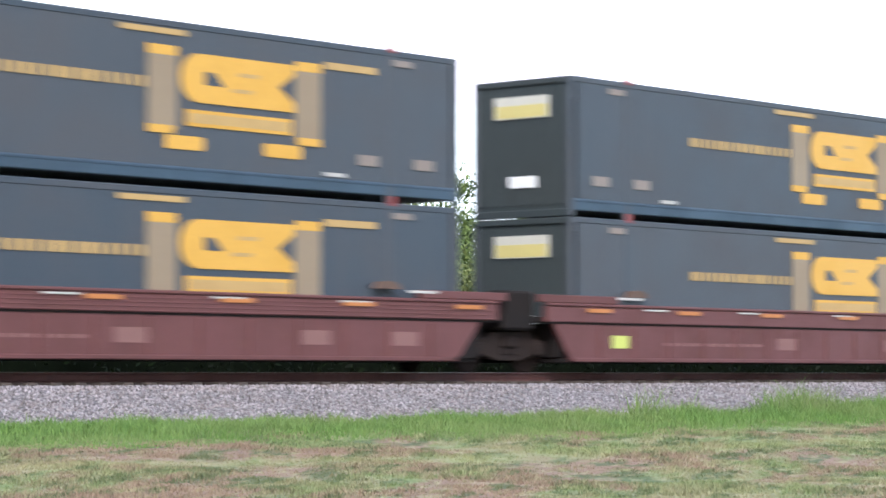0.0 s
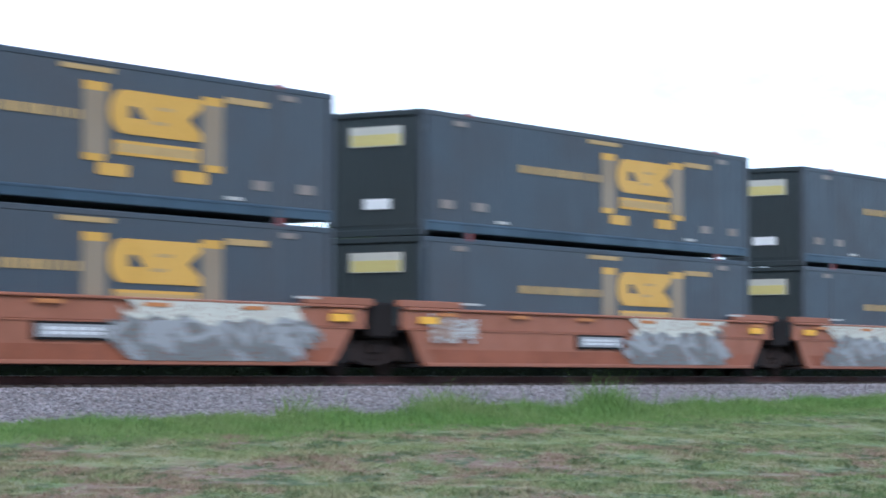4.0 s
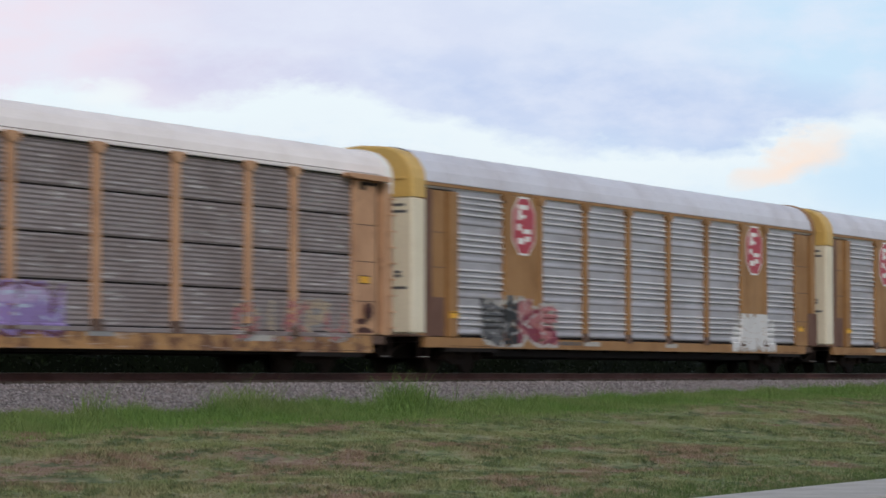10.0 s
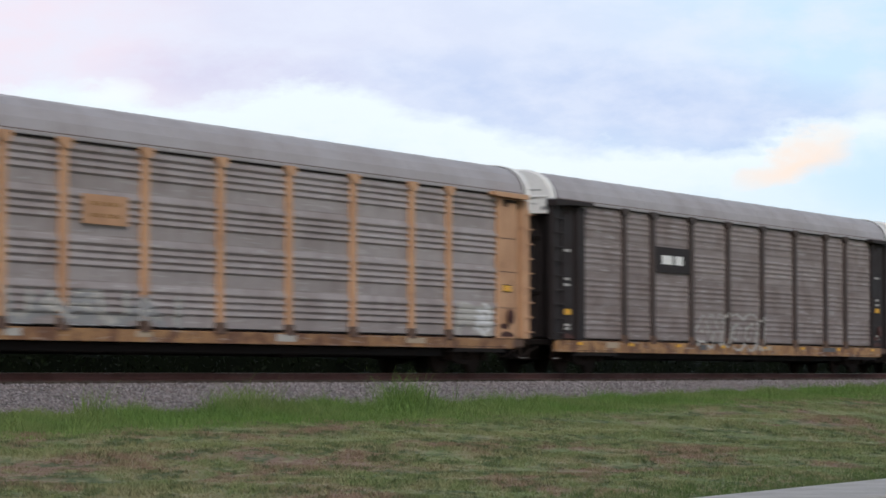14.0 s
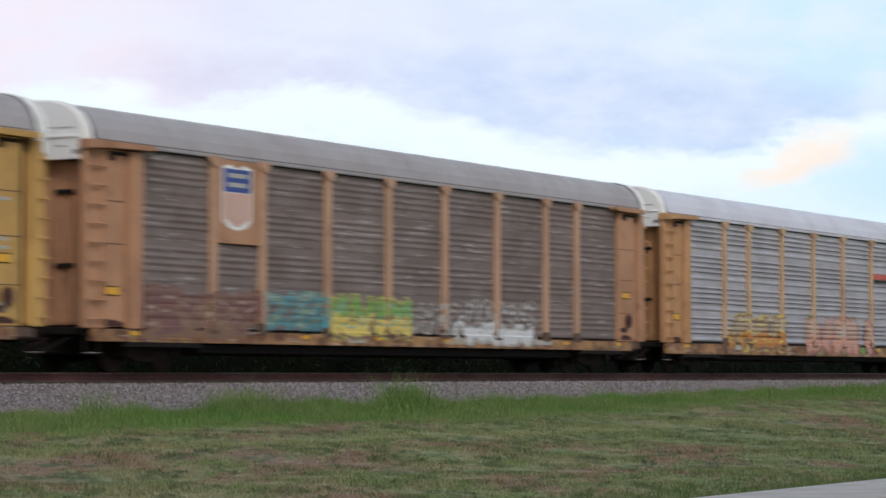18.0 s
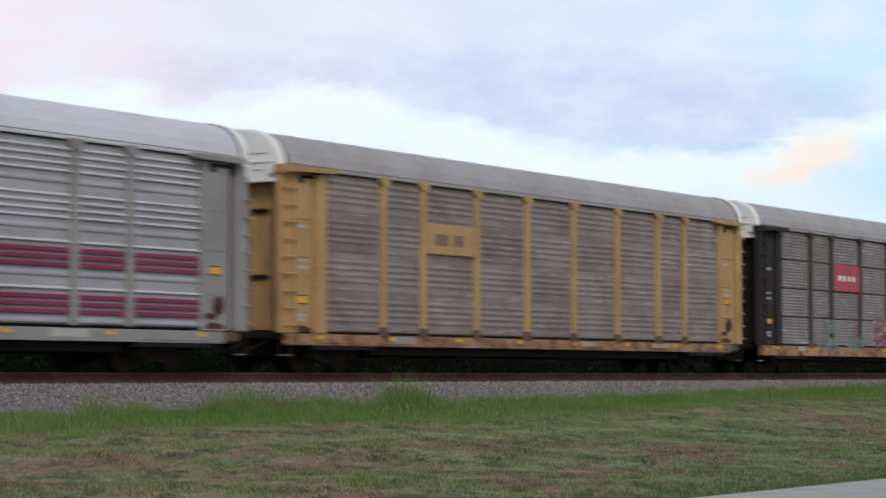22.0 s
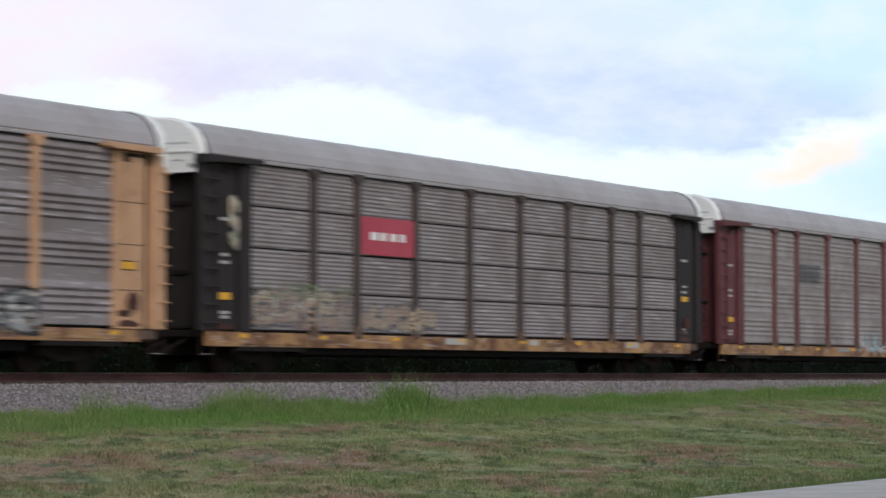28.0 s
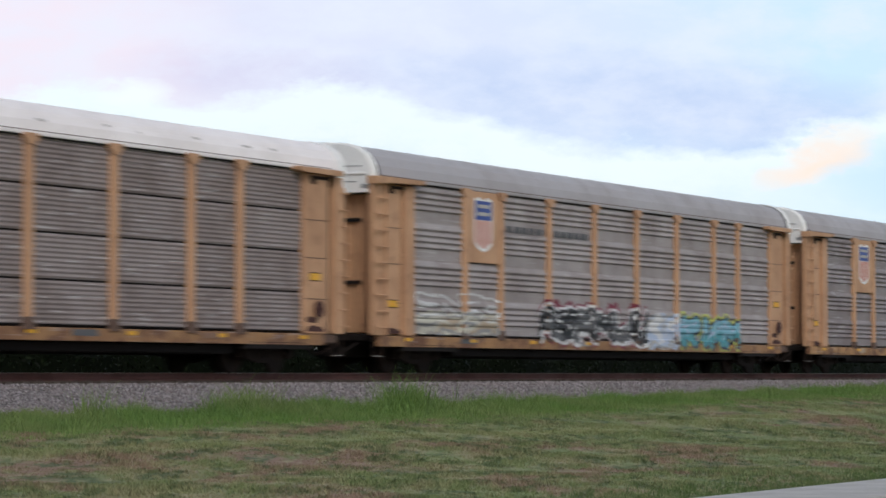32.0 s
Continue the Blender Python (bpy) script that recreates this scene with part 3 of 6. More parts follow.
def sky_material():
    g = G("cloudy_evening_sky")
    t = g.t
    tc = g.n("ShaderNodeTexCoord")
    sep0 = g.n("ShaderNodeSeparateXYZ")
    g.l(tc.outputs["Object"], sep0.inputs[0])
    # bend the coordinates for ragged cloud edges
    nz = g.n("ShaderNodeTexNoise", Scale=0.011, Detail=7, Roughness=0.58)
    mp = g.n("ShaderNodeMapping")
    mp.inputs["Scale"].default_value = (0.55, 1, 1.2)
    g.l(tc.outputs["Object"], mp.inputs["Vector"])
    g.l(mp.outputs[0], nz.inputs["Vector"])
    wobble = g.math("SUBTRACT", nz.outputs["Fac"], 0.5)
    nzf = g.math("SUBTRACT", g.noise(mp.outputs[0], 0.05, 7, 0.6), 0.5)
    U = g.math("ADD", g.math("ADD", g.math("DIVIDE", sep0.outputs[0], PX), g.math("MULTIPLY", wobble, 150)), g.math("MULTIPLY", nzf, 90))
    V = g.math("ADD", g.math("ADD", g.math("DIVIDE", sep0.outputs[2], PX), g.math("MULTIPLY", wobble, -110)), g.math("MULTIPLY", nzf, -55))
    nz2 = g.noise(mp.outputs[0], 0.03, 6, 0.6)

    def blob(x, y, sx, sy, soft=1.0, lean=0.0):
        """A soft patch round (x, y), in the sky's own units."""
        du = g.math("SUBTRACT", U, x - 784)
        dv = g.math("SUBTRACT", g.math("SUBTRACT", V, 663 - y), g.math("MULTIPLY", du, lean))
        r = g.math("ADD", g.math("POWER", g.math("ABSOLUTE", g.math("DIVIDE", du, sx)), 2.0), g.math("POWER", g.math("ABSOLUTE", g.math("DIVIDE", dv, sy)), 2.0))
        return g.ramp(r, 1.0 + soft, 1.0 - min(soft, 0.95))

    # height of the ragged lower edge of the upper clouds, along the sky
    fc = g.n("ShaderNodeFloatCurve")
    curve = fc.mapping.curves[0]
    EDGE = [(-1200, 150), (-600, 150), (0, 175), (150, 150), (330, 200), (480, 188), (600, 165), (700, 195), (880, 240), (1020, 272), (1300, 266), (1400, 240), (1500, 212), (1700, 200), (2400, 230)]
    pts = [((a + 1200) / 3600, (663 - b) / 663) for a, b in EDGE]
    curve.points[0].location, curve.points[1].location = pts[0], pts[-1]
    for p in pts[1:-1]:
        curve.points.new(*p)
    fc.mapping.update()
    g.l(g.ramp(U, -1200 - 784, 2400 - 784), fc.inputs["Value"])
    over = g.math("SUBTRACT", V, g.math("MULTIPLY", fc.outputs[0], 663))
    nz3 = g.noise(mp.outputs[0], 0.045, 8, 0.62)
    over = g.math("ADD", over, g.math("MULTIPLY", g.math("SUBTRACT", nz3, 0.5), 95))
    c = g.mix(g.ramp(U, -700, 650), (0.85, 0.80, 0.92), (0.63, 0.82, 1.0))
    c = g.mix(g.math("MULTIPLY", blob(720, 60, 520, 110, 1.0, -0.06), 0.5), c, (0.72, 0.755, 0.95))
    c = g.mix(g.math("MULTIPLY", blob(430, 130, 230, 45, 1.0, -0.1), 0.6), c, (0.66, 0.62, 0.83))
    c = g.mix(g.math("MULTIPLY", blob(1150, 190, 480, 72, 1.0, -0.08), 0.85), c, (0.545, 0.65, 0.905))
    c = g.mix(g.math("MULTIPLY", blob(60, 50, 240, 130, 1.0), 0.6), c, (0.93, 0.82, 0.91))
    c = g.mix(g.math("MULTIPLY", g.ramp(nz2, 0.40, 0.62), 0.55), c, (0.82, 0.87, 1.0))
    low = g.mix(g.ramp(U, 300, 900), (0.86, 0.94, 1.0), (0.70, 0.87, 1.0))
    low = g.mix(g.math("MULTIPLY", g.ramp(nz2, 0.5, 0.62), 0.5), low, (0.72, 0.86, 1.0))
    low = g.mix(g.math("MULTIPLY", g.ramp(over, -80, -15), 0.85), low, (0.88, 0.97, 1.02))
    c = g.mix(g.ramp(over, 26, -8), c, low)
    c = g.mix(g.math("MULTIPLY", blob(1412, 276, 84, 30, 0.95, 0.42), 1.0), c, (1.0, 0.845, 0.75))
    c = g.mix(g.math("MULTIPLY", blob(1600, 300, 150, 60, 0.8), 0.8), c, (0.62, 0.82, 1.0))
    c = g.mix(g.math("MULTIPLY", blob(205, 160, 60, 22, 0.8), 0.8), c, (0.92, 0.97, 1.0))
    c = g.mix(g.ramp(U, -800, -1500), c, (0.98, 0.98, 1.0))
    g.t.nodes.remove(g.b)
    em = g.n("ShaderNodeEmission", Strength=0.96)
    g.l(c, em.inputs["Color"])
    out = [n for n in t.nodes if n.type == "OUTPUT_MATERIAL"][0]
    g.l(em.outputs[0], out.inputs["Surface"])
    return g.m


mb = MB()
mb.face([(-4200, 0, -60), (4200, 0, -60), (4200, 0, 1700), (-4200, 0, 1700)])
clouds = tagged(new("backdrop", mb.build("backdrop", sky_material())), "cloudy evening sky, pale blue with lavender clouds", "sky", kind="structure")


def CLOUDS_AT(t):
    """The clouds drift slowly to one side, along the sheet."""
    th = radians(YAW)
    drift = (t - 19.0) * 2.0 * PX
    right = Vector((math.cos(th), -math.sin(th), 0))
    ahead = Vector((math.sin(th), math.cos(th), 0))
    p = Vector(EYE) + ahead * SKY_D + right * drift
    return pose(p.x, p.y, p.z, 0, 0, -YAW)


clouds.matrix_world = CLOUDS_AT(0.0)


# ---- rail vehicles: shared pieces ----
def bogie_mesh(wb=1.78):
    """Side frame with arched top, spring nest and journal boxes, and bolster."""
    mb = MB()
    h = wb / 2
    for s in (-1, 1):
        y0, y1 = (-1.12, -0.98) if s < 0 else (0.98, 1.12)
        mb.prism_y([(-h - 0.25, 0.38), (-h - 0.2, 0.62), (-h + 0.15, 0.68), (-0.45, 0.80), (0.45, 0.80), (h - 0.15, 0.68), (h + 0.2, 0.62), (h + 0.25, 0.38), (h - 0.1, 0.36), (0.32, 0.24), (-0.32, 0.24), (-h + 0.1, 0.36)], y0, y1)
        for x in (-h, h):
            mb.cyl_y(x, 0.46, 0.13, y0 - 0.09, y0 + 0.05, 12, 0.02)
        for i in (-1, 0, 1):
            mb.cyl_y(i * 0.19, 0.42, 0.075, y0 - 0.03, y1, 10, 0.01)
    mb.box(-0.2, 0.2, -1.2, 1.2, 0.5, 0.72, 0.03)
    return mb.build("side_frames", STEEL)


def wheel_mesh():
    mb = MB()
    for s in (-1, 1):
        mb.cyl_y(0, 0, 0.46, s * 0.755 - 0.065, s * 0.755 + 0.065, 24, 0.02)
        mb.cyl_y(0, 0, 0.16, s * 0.9 - 0.08, s * 0.9 + 0.08, 12, 0.02)
    mb.tube((0, -1.05, 0), (0, 1.05, 0), 0.08, 8)
    return mb.build("wheelset", STEEL)


def bogie(parent, x, wb=1.78):
    b = part("bogie", shared(("bogie", wb), lambda: bogie_mesh(wb)), parent, "dark greasy steel bogie", at=(x, 0, 0))
    for s in (-1, 1):
        part("wheelset", shared("wheelset", wheel_mesh), b, at=(s * wb / 2, 0, 0.46))
    return b


def coupler(parent, x0, x1):
    mb = MB().box(min(x0, x1), max(x0, x1), -0.09, 0.09, 0.68, 0.88, 0.02)
    xe = x1
    mb.box(xe - 0.17, xe + 0.17, -0.2, 0.14, 0.64, 0.92, 0.04)
    mb.tube((x0, -0.35, 0.75), (x1, -0.3, 0.45), 0.03)
    part("coupler", mb.build("coupler", STEEL), parent, "dark cast coupler with air hose")


# ---- autorack cars ----
POSTS = [1.92, 4.66, 6.64, 9.48, 12.34, 15.18, 18.04, 20.88, 22.80, 25.52]
LENGTH = 27.15
Z_SILL, Z_TOP = 0.97, 4.80
ROW = (Z_TOP - Z_SILL) / 4


def row_profile(kind):
    """Depth of the sheet metal over one row: (height, how far it stands out)."""
    p = [(0.0, 0.0)]
    if kind == "slat":
        n, h, d = 9, ROW - 0.045, 0.018
        for i in range(n):
            a = h * i / n
            p += [(a + h / n * 0.06, 0.0), (a + h / n * 0.42, d), (a + h / n * 0.48, d), (a + h / n * 0.94, 0.0)]
        p.append((h, 0.0))
        return p
    if kind == "mid":
        # three ribs under one broad sloping wave, above a flat band
        n, base, h, d = 3, 0.27, 0.48, 0.050
        for i in range(n):
            a = base + h * i / n
            p += [(ROW * (a + h / n * 0.10), 0.0), (ROW * (a + h / n * 0.38), d), (ROW * (a + h / n * 0.44), d), (ROW * (a + h / n * 0.95), 0.0)]
        return p + [(ROW * 0.76, 0.0), (ROW * 0.81, d * 1.1), (ROW * 0.84, d * 1.1), (ROW * 0.97, 0.0), (ROW, 0.0)]
    n, base, h, d = 4, 0.235, 0.64, {"rib": 0.058}.get(kind, 0.020)
    p += [(ROW * 0.03, 0.0), (ROW * 0.07, d * 0.5), (ROW * 0.11, d * 0.5), (ROW * 0.18, 0.0)]
    for i in range(n):
        a = base + h * i / n
        if kind == "rib":
            p += [(ROW * (a + h / n * 0.20), 0.0), (ROW * (a + h / n * 0.42), d), (ROW * (a + h / n * 0.47), d), (ROW * (a + h / n * 0.76), 0.0)]
        else:
            p += [(ROW * (a + h / n * 0.08), 0.0), (ROW * (a + h / n * 0.42), d), (ROW * (a + h / n * 0.48), d), (ROW * (a + h / n * 0.88), 0.0)]
    return p + [(ROW, 0.0)]


PROFILE = {k: np.array(row_profile(k)) for k in ("slat", "rib", "mid", "soft")}
PROFILE["rib_plates"] = PROFILE["rib"]
Y_PANEL = -1.42


def panel_mesh(kind, w, mat, mats=None):
    prof = PROFILE[kind]
    mb = MB()
    ring = lambda x: [(x, Y_PANEL - d, z) for z, d in prof] + [(x, Y_PANEL + 0.02, prof[-1][0]), (x, Y_PANEL + 0.02, 0.0)]
    mb.loft([ring(0.0), ring(w)])
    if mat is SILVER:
        # crests and upper faces of the ribs get a lighter metal for the light they catch
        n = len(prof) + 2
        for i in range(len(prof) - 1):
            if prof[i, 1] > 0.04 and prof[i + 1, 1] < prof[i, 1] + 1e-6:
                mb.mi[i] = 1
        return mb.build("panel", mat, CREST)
    return mb.build("panel", mat)


def surface(kind, x, z):
    """How far out the car's side lies at x and z."""
    prof = PROFILE.get(kind, PROFILE["rib"])
    zz = np.clip(z - Z_SILL, 0, None)
    r = np.minimum(np.floor(zz / ROW), 3)
    d = np.interp(zz - r * ROW, prof[:, 0], prof[:, 1])
    y = Y_PANEL - d
    if kind == "well":
        return np.full(np.shape(z), -1.505)
    if kind == "rib_plates":
        y = np.where(((x > 4.5) & (x < 6.75)) | ((x > 20.75) & (x < 22.95)), -1.503, y)
    y = np.where(z < Z_SILL, -1.506, y)
    near = np.min(np.abs(np.asarray(x)[..., None] - np.array(POSTS)), -1)
    y = np.where((near < 0.14) & (z >= Z_SILL), -1.532, y)
    y = np.where(((x < 1.95) | (x > 25.41)) & (z >= Z_SILL), -1.535, y)
    return y


def seg_dist(px, pz, a, b):
    d = b - a
    t = np.clip(((px - a[0]) * d[0] + (pz - a[1]) * d[1]) / max(1e-6, d @ d), 0, 1)
    return np.hypot(px - a[0] - t * d[0], pz - a[1] - t * d[1])


ROUND = [(math.cos(k * 0.785), math.sin(k * 0.785)) for k in range(9)]
FORMS = {"loop": ROUND, "bow": [(-0.9, -1), (-0.9, 1), (0.2, 0.95), (0.95, 0.4), (0.95, -0.4), (0.2, -0.95), (-0.9, -1)],
         "flag": [(-0.8, -1), (-0.8, 1), (0.5, 1), (0.95, 0.6), (0.6, 0.1), (-0.7, 0)], "snake": [(0.9, 0.8), (0.2, 1), (-0.8, 0.7), (-0.6, 0.15), (0.6, -0.15), (0.9, -0.6), (0.2, -1), (-0.9, -0.8)],
         "comb": [(0.9, 1), (-0.8, 0.9), (-0.8, 0), (0.5, 0.05), (-0.8, 0), (-0.8, -1), (0.9, -0.95)], "peak": [(-1, -1), (-0.1, 1), (0.9, -1), (0.5, -0.25), (-0.6, -0.25)],
         "step": [(-0.8, -1), (-0.8, 1), (0.8, -0.9), (0.8, 1)], "fork": [(-0.8, 1), (-0.8, -1), (-0.8, 0), (0.8, 1), (-0.3, 0.1), (0.9, -1)], "arch": [(-0.9, -1), (-0.85, 0.8), (0, 0.2), (0.85, 0.9), (0.9, -1)],
         "post": [(0, -1), (0.05, 1)], "hook": [(-0.8, 1), (-0.8, -0.7), (0, -1), (0.8, -0.7), (0.8, 1)]}


def graffiti(car, surf, x0, x1, z0, z1, colors, seed, label, letters=5, fat=0.13, line=0.05, halo=0.0, sparse=False, hollow=False, dabs=0, mass=False,
             forms=None, split=None, dome=0.0, spikes=0, backing=False):
    """Sprayed strokes with no meaning, following the sheet metal. colors: outline, fill, second fill, shine[, halo].
    split: height from which the second fill takes over (None in colors leaves it bare); dome: how much lower the outer strokes are; backing: a sprayed field behind."""
    r = np.random.default_rng(seed)
    dx, dz = 0.05, 0.033
    nx, nz = int((x1 - x0) / dx), int((z1 - z0) / dz)
    xs, zs = x0 + dx * np.arange(nx + 1), z0 + dz * np.arange(nz + 1)
    cx, cz = np.meshgrid(xs[:-1] + dx / 2, zs[:-1] + dz / 2)
    H, W = z1 - z0, x1 - x0
    D = np.full(cx.shape, 9.0)
    shade = np.full(cx.shape, 9.0)
    own = np.zeros(cx.shape)
    shine = np.full(cx.shape, 9.0)
    reach = fat + line + halo
    widths = r.uniform(0.75, 1.25, letters)
    edges = np.concatenate([[0], np.cumsum(widths)]) / widths.sum() * W
    names = list(FORMS)
    for i in range(letters):
        ox, cell = x0 + (edges[i] + edges[i + 1]) / 2, edges[i + 1] - edges[i]
        u0 = (ox - x0) / W * 2 - 1
        tall = H * (1 - dome * u0 * u0) * r.uniform(0.86, 1.0)
        lean = r.uniform(-0.06, 0.16)
        half_h, half_w = max(0.08, tall / 2 - reach), max(0.08, cell / 2 - fat * 0.6)
        oz = z0 + reach + half_h + r.uniform(0, 0.5) * (H * (1 - dome * u0 * u0) - tall)
        shape = FORMS[forms[i]] if forms else FORMS[names[r.integers(len(names))]]
        pts = [np.array([ox + (u * 1.15 + r.normal(0, 0.16)) * half_w + v * lean * H, oz + (v + r.normal(0, 0.10)) * half_h]) for u, v in shape]
        for a, b in zip(pts[:-1], pts[1:]):
            d = seg_dist(cx, cz, a, b) * (1 + 0.12 * np.sin(cx * 9 + cz * 7 + i))
            own = np.where(d < D, i, own)
            D = np.minimum(D, d)
            shade = np.minimum(shade, seg_dist(cx - 0.07, cz + 0.06, a, b))
            shine = np.minimum(shine, seg_dist(cx, cz, a + np.array([-0.05, 0.06]), a + (b - a) * 0.4 + np.array([-0.05, 0.06])))
    for _ in range(spikes):
        a = np.array([r.uniform(x0 + W * 0.12, x1 - W * 0.12), z0 + H * r.uniform(0.35, 0.6)])
        u = (a[0] - x0) / W * 2 - 1
        b = np.array([a[0] + u * 0.3, z0 + H * (1 - dome * u * u) - 0.08])
        D = np.minimum(D, seg_dist(cx, cz, a, b) + 0.06)
    v = (cz - z0) / H
    wave = 0.06 * np.sin(cx * 4 + seed) + 0.04 * np.sin(cx * 11 + seed)
    if split is None:
        fill = np.where(np.sin(own * 2.7 + seed) + v * 1.4 - 0.7 + 0.5 * np.sin(cx * 5 + np.cos(cz * 9) * 2) > 0, 1, 2)
    else:
        fill = np.where(v + wave > split, 2, 1)
    idx = np.where(D < fat, fill, np.where(D < fat + line, 0, np.where(shade < fat + line * 0.6, 0, np.where(D < reach, 4, -1))))
    idx = np.where((D < fat * 0.8) & (shine < 0.035), 3, idx)
    if colors[2] is None:
        idx = np.where(idx == 2, -1, idx)
    if backing:
        field = (np.abs((cx - x0) / W * 2 - 1) < 0.93 + 0.05 * np.sin(cz * 13 + seed)) & (v < 0.92 + wave) & (v > 0.06 + wave)
        idx = np.where(field & (idx < 0), 4, idx)
    if mass:
        u = (cx - x0) / W * 2 - 1
        wob = 0.5 * np.sin(cx * 2.3 + seed) * np.sin(cz * 5 + cx) + 0.3 * np.sin(cx * 6.1 + cz * 9 + seed)
        inside = np.abs(u) < 0.85 + 0.10 * np.sin(cz * 6 + seed) + 0.06 * np.sin(cz * 17 + cx * 9) + 0.04 * np.sin(cz * 41 + cx * 23)
        top = v + 0.14 * wob > 0.66
        idx = np.where(inside, np.where(top, 3, np.where(wob + 0.3 * (v - 0.4) > 0.22, 1, np.where(wob < -0.25, 0, 2))), -1)
        idx = np.where(inside & ~top & (D < 0.06), 4, idx)
    for _ in range(dabs):
        a, b, q = r.uniform(x0 + 0.2, x1 - 0.2), z0 + H * r.choice((0.12, 0.88)), r.uniform(0.13, 0.24)
        idx = np.where((np.hypot(cx - a, (cz - b) * 1.2) < q) & ((idx < 0) | (idx == 4)), 4, idx)
    if hollow:
        idx = np.where(D < fat, -1, idx)
    # worn specks, most of them along the edges
    worn = np.where((D > fat * 0.8), 0.12, 0.02) if not sparse else 0.35
    idx = np.where(r.random(idx.shape) < worn, -1, idx)
    k, i = np.nonzero(idx >= 0)
    gx, gz = np.meshgrid(xs, zs)
    gy = np.min([surface(surf, gx, gz + o) for o in (-0.033, -0.016, 0.0, 0.016, 0.033)], 0) - 0.008
    V = np.stack([gx, gy, gz], -1).reshape(-1, 3)
    base = k * (nx + 1) + i
    F = np.stack([base, base + 1, base + nx + 2, base + nx + 1], -1)
    used, inv = np.unique(F, return_inverse=True)
    me = bpy.data.meshes.new("graffiti")
    me.from_pydata(V[used].tolist(), [], inv.reshape(F.shape).tolist())
    cols = list(colors) + [colors[0]] * (5 - len(colors))
    for c in cols:
        me.materials.append(SP[c or colors[0]])
    me.polygons.foreach_set("material_index", idx[k, i].astype(np.int32))
    me.update()
    part("graffiti", me, car, label)


def roof_rings(x0, x1, rise=1.0, y=1.46):
    half = [(y, 4.80), (y + 0.01, 4.92), (y - 0.05, 5.14), (y - 0.20, 5.38), (y - 0.45, 5.57), (y - 0.80, 5.67), (0.0, 5.72)]
    prof = [(-a, b) for a, b in half] + [(a, b) for a, b in half[-2::-1]]
    inner = [(a * 0.97, b - 0.05) for a, b in prof[::-1]]
    ring = lambda x: [(x, a, 4.8 + (b - 4.8) * rise) for a, b in prof + inner]
    rings = [ring(x0)]
    n = 18
    for i in range(1, n):
        x = x0 + (x1 - x0) * i / n
        lift = lambda r, d: [(p[0] + d, p[1] * 1.004, p[2] + 0.008) for p in r]
        rings += [[(x - 0.05, p[1], p[2]) for p in ring(x)], lift(ring(x), -0.03), lift(ring(x), 0.03), [(x + 0.05, p[1], p[2]) for p in ring(x)]]
    return rings + [ring(x1)]


def end_door_mesh(s, mat, w=1.40):
    """One leaf of the end doors, with upright ribs."""
    mb = MB()
    y0, y1 = (-w, -0.01) if s < 0 else (0.01, w)
    mb.box(0.0, 0.07, y0, y1, 1.0, 4.45, 0.01)
    return mb.build("end_door", mat)


def end_cap_mesh(mat, rise=1.0, depth=0.22):
    """The rounded gable over the end doors, with its edge turned in."""
    half = [(1.49, 4.46), (1.495, 4.93), (1.445, 5.16), (1.29, 5.41), (1.03, 5.60), (0.68, 5.70), (0.0, 5.75)]
    half = [(a, b if b < 4.8 else 4.8 + (b - 4.8) * rise) for a, b in half]
    prof = [(-a, b) for a, b in half] + [(a, b) for a, b in half[-2::-1]]
    small = [(a * 0.965, 4.46 + (b - 4.46) * 0.965) for a, b in prof]
    mb = MB().loft([[(depth, a, b) for a, b in prof], [(0.05, a, b) for a, b in prof], [(0.0, a, b) for a, b in small]])
    mb.box(-0.03, 0.0, -0.05, 0.05, 4.52, 5.5, 0.01)
    mb.box(-0.035, 0.0, -1.3, 1.3, 4.90, 4.96, 0.01)
    return mb.build("end_cap", mat)


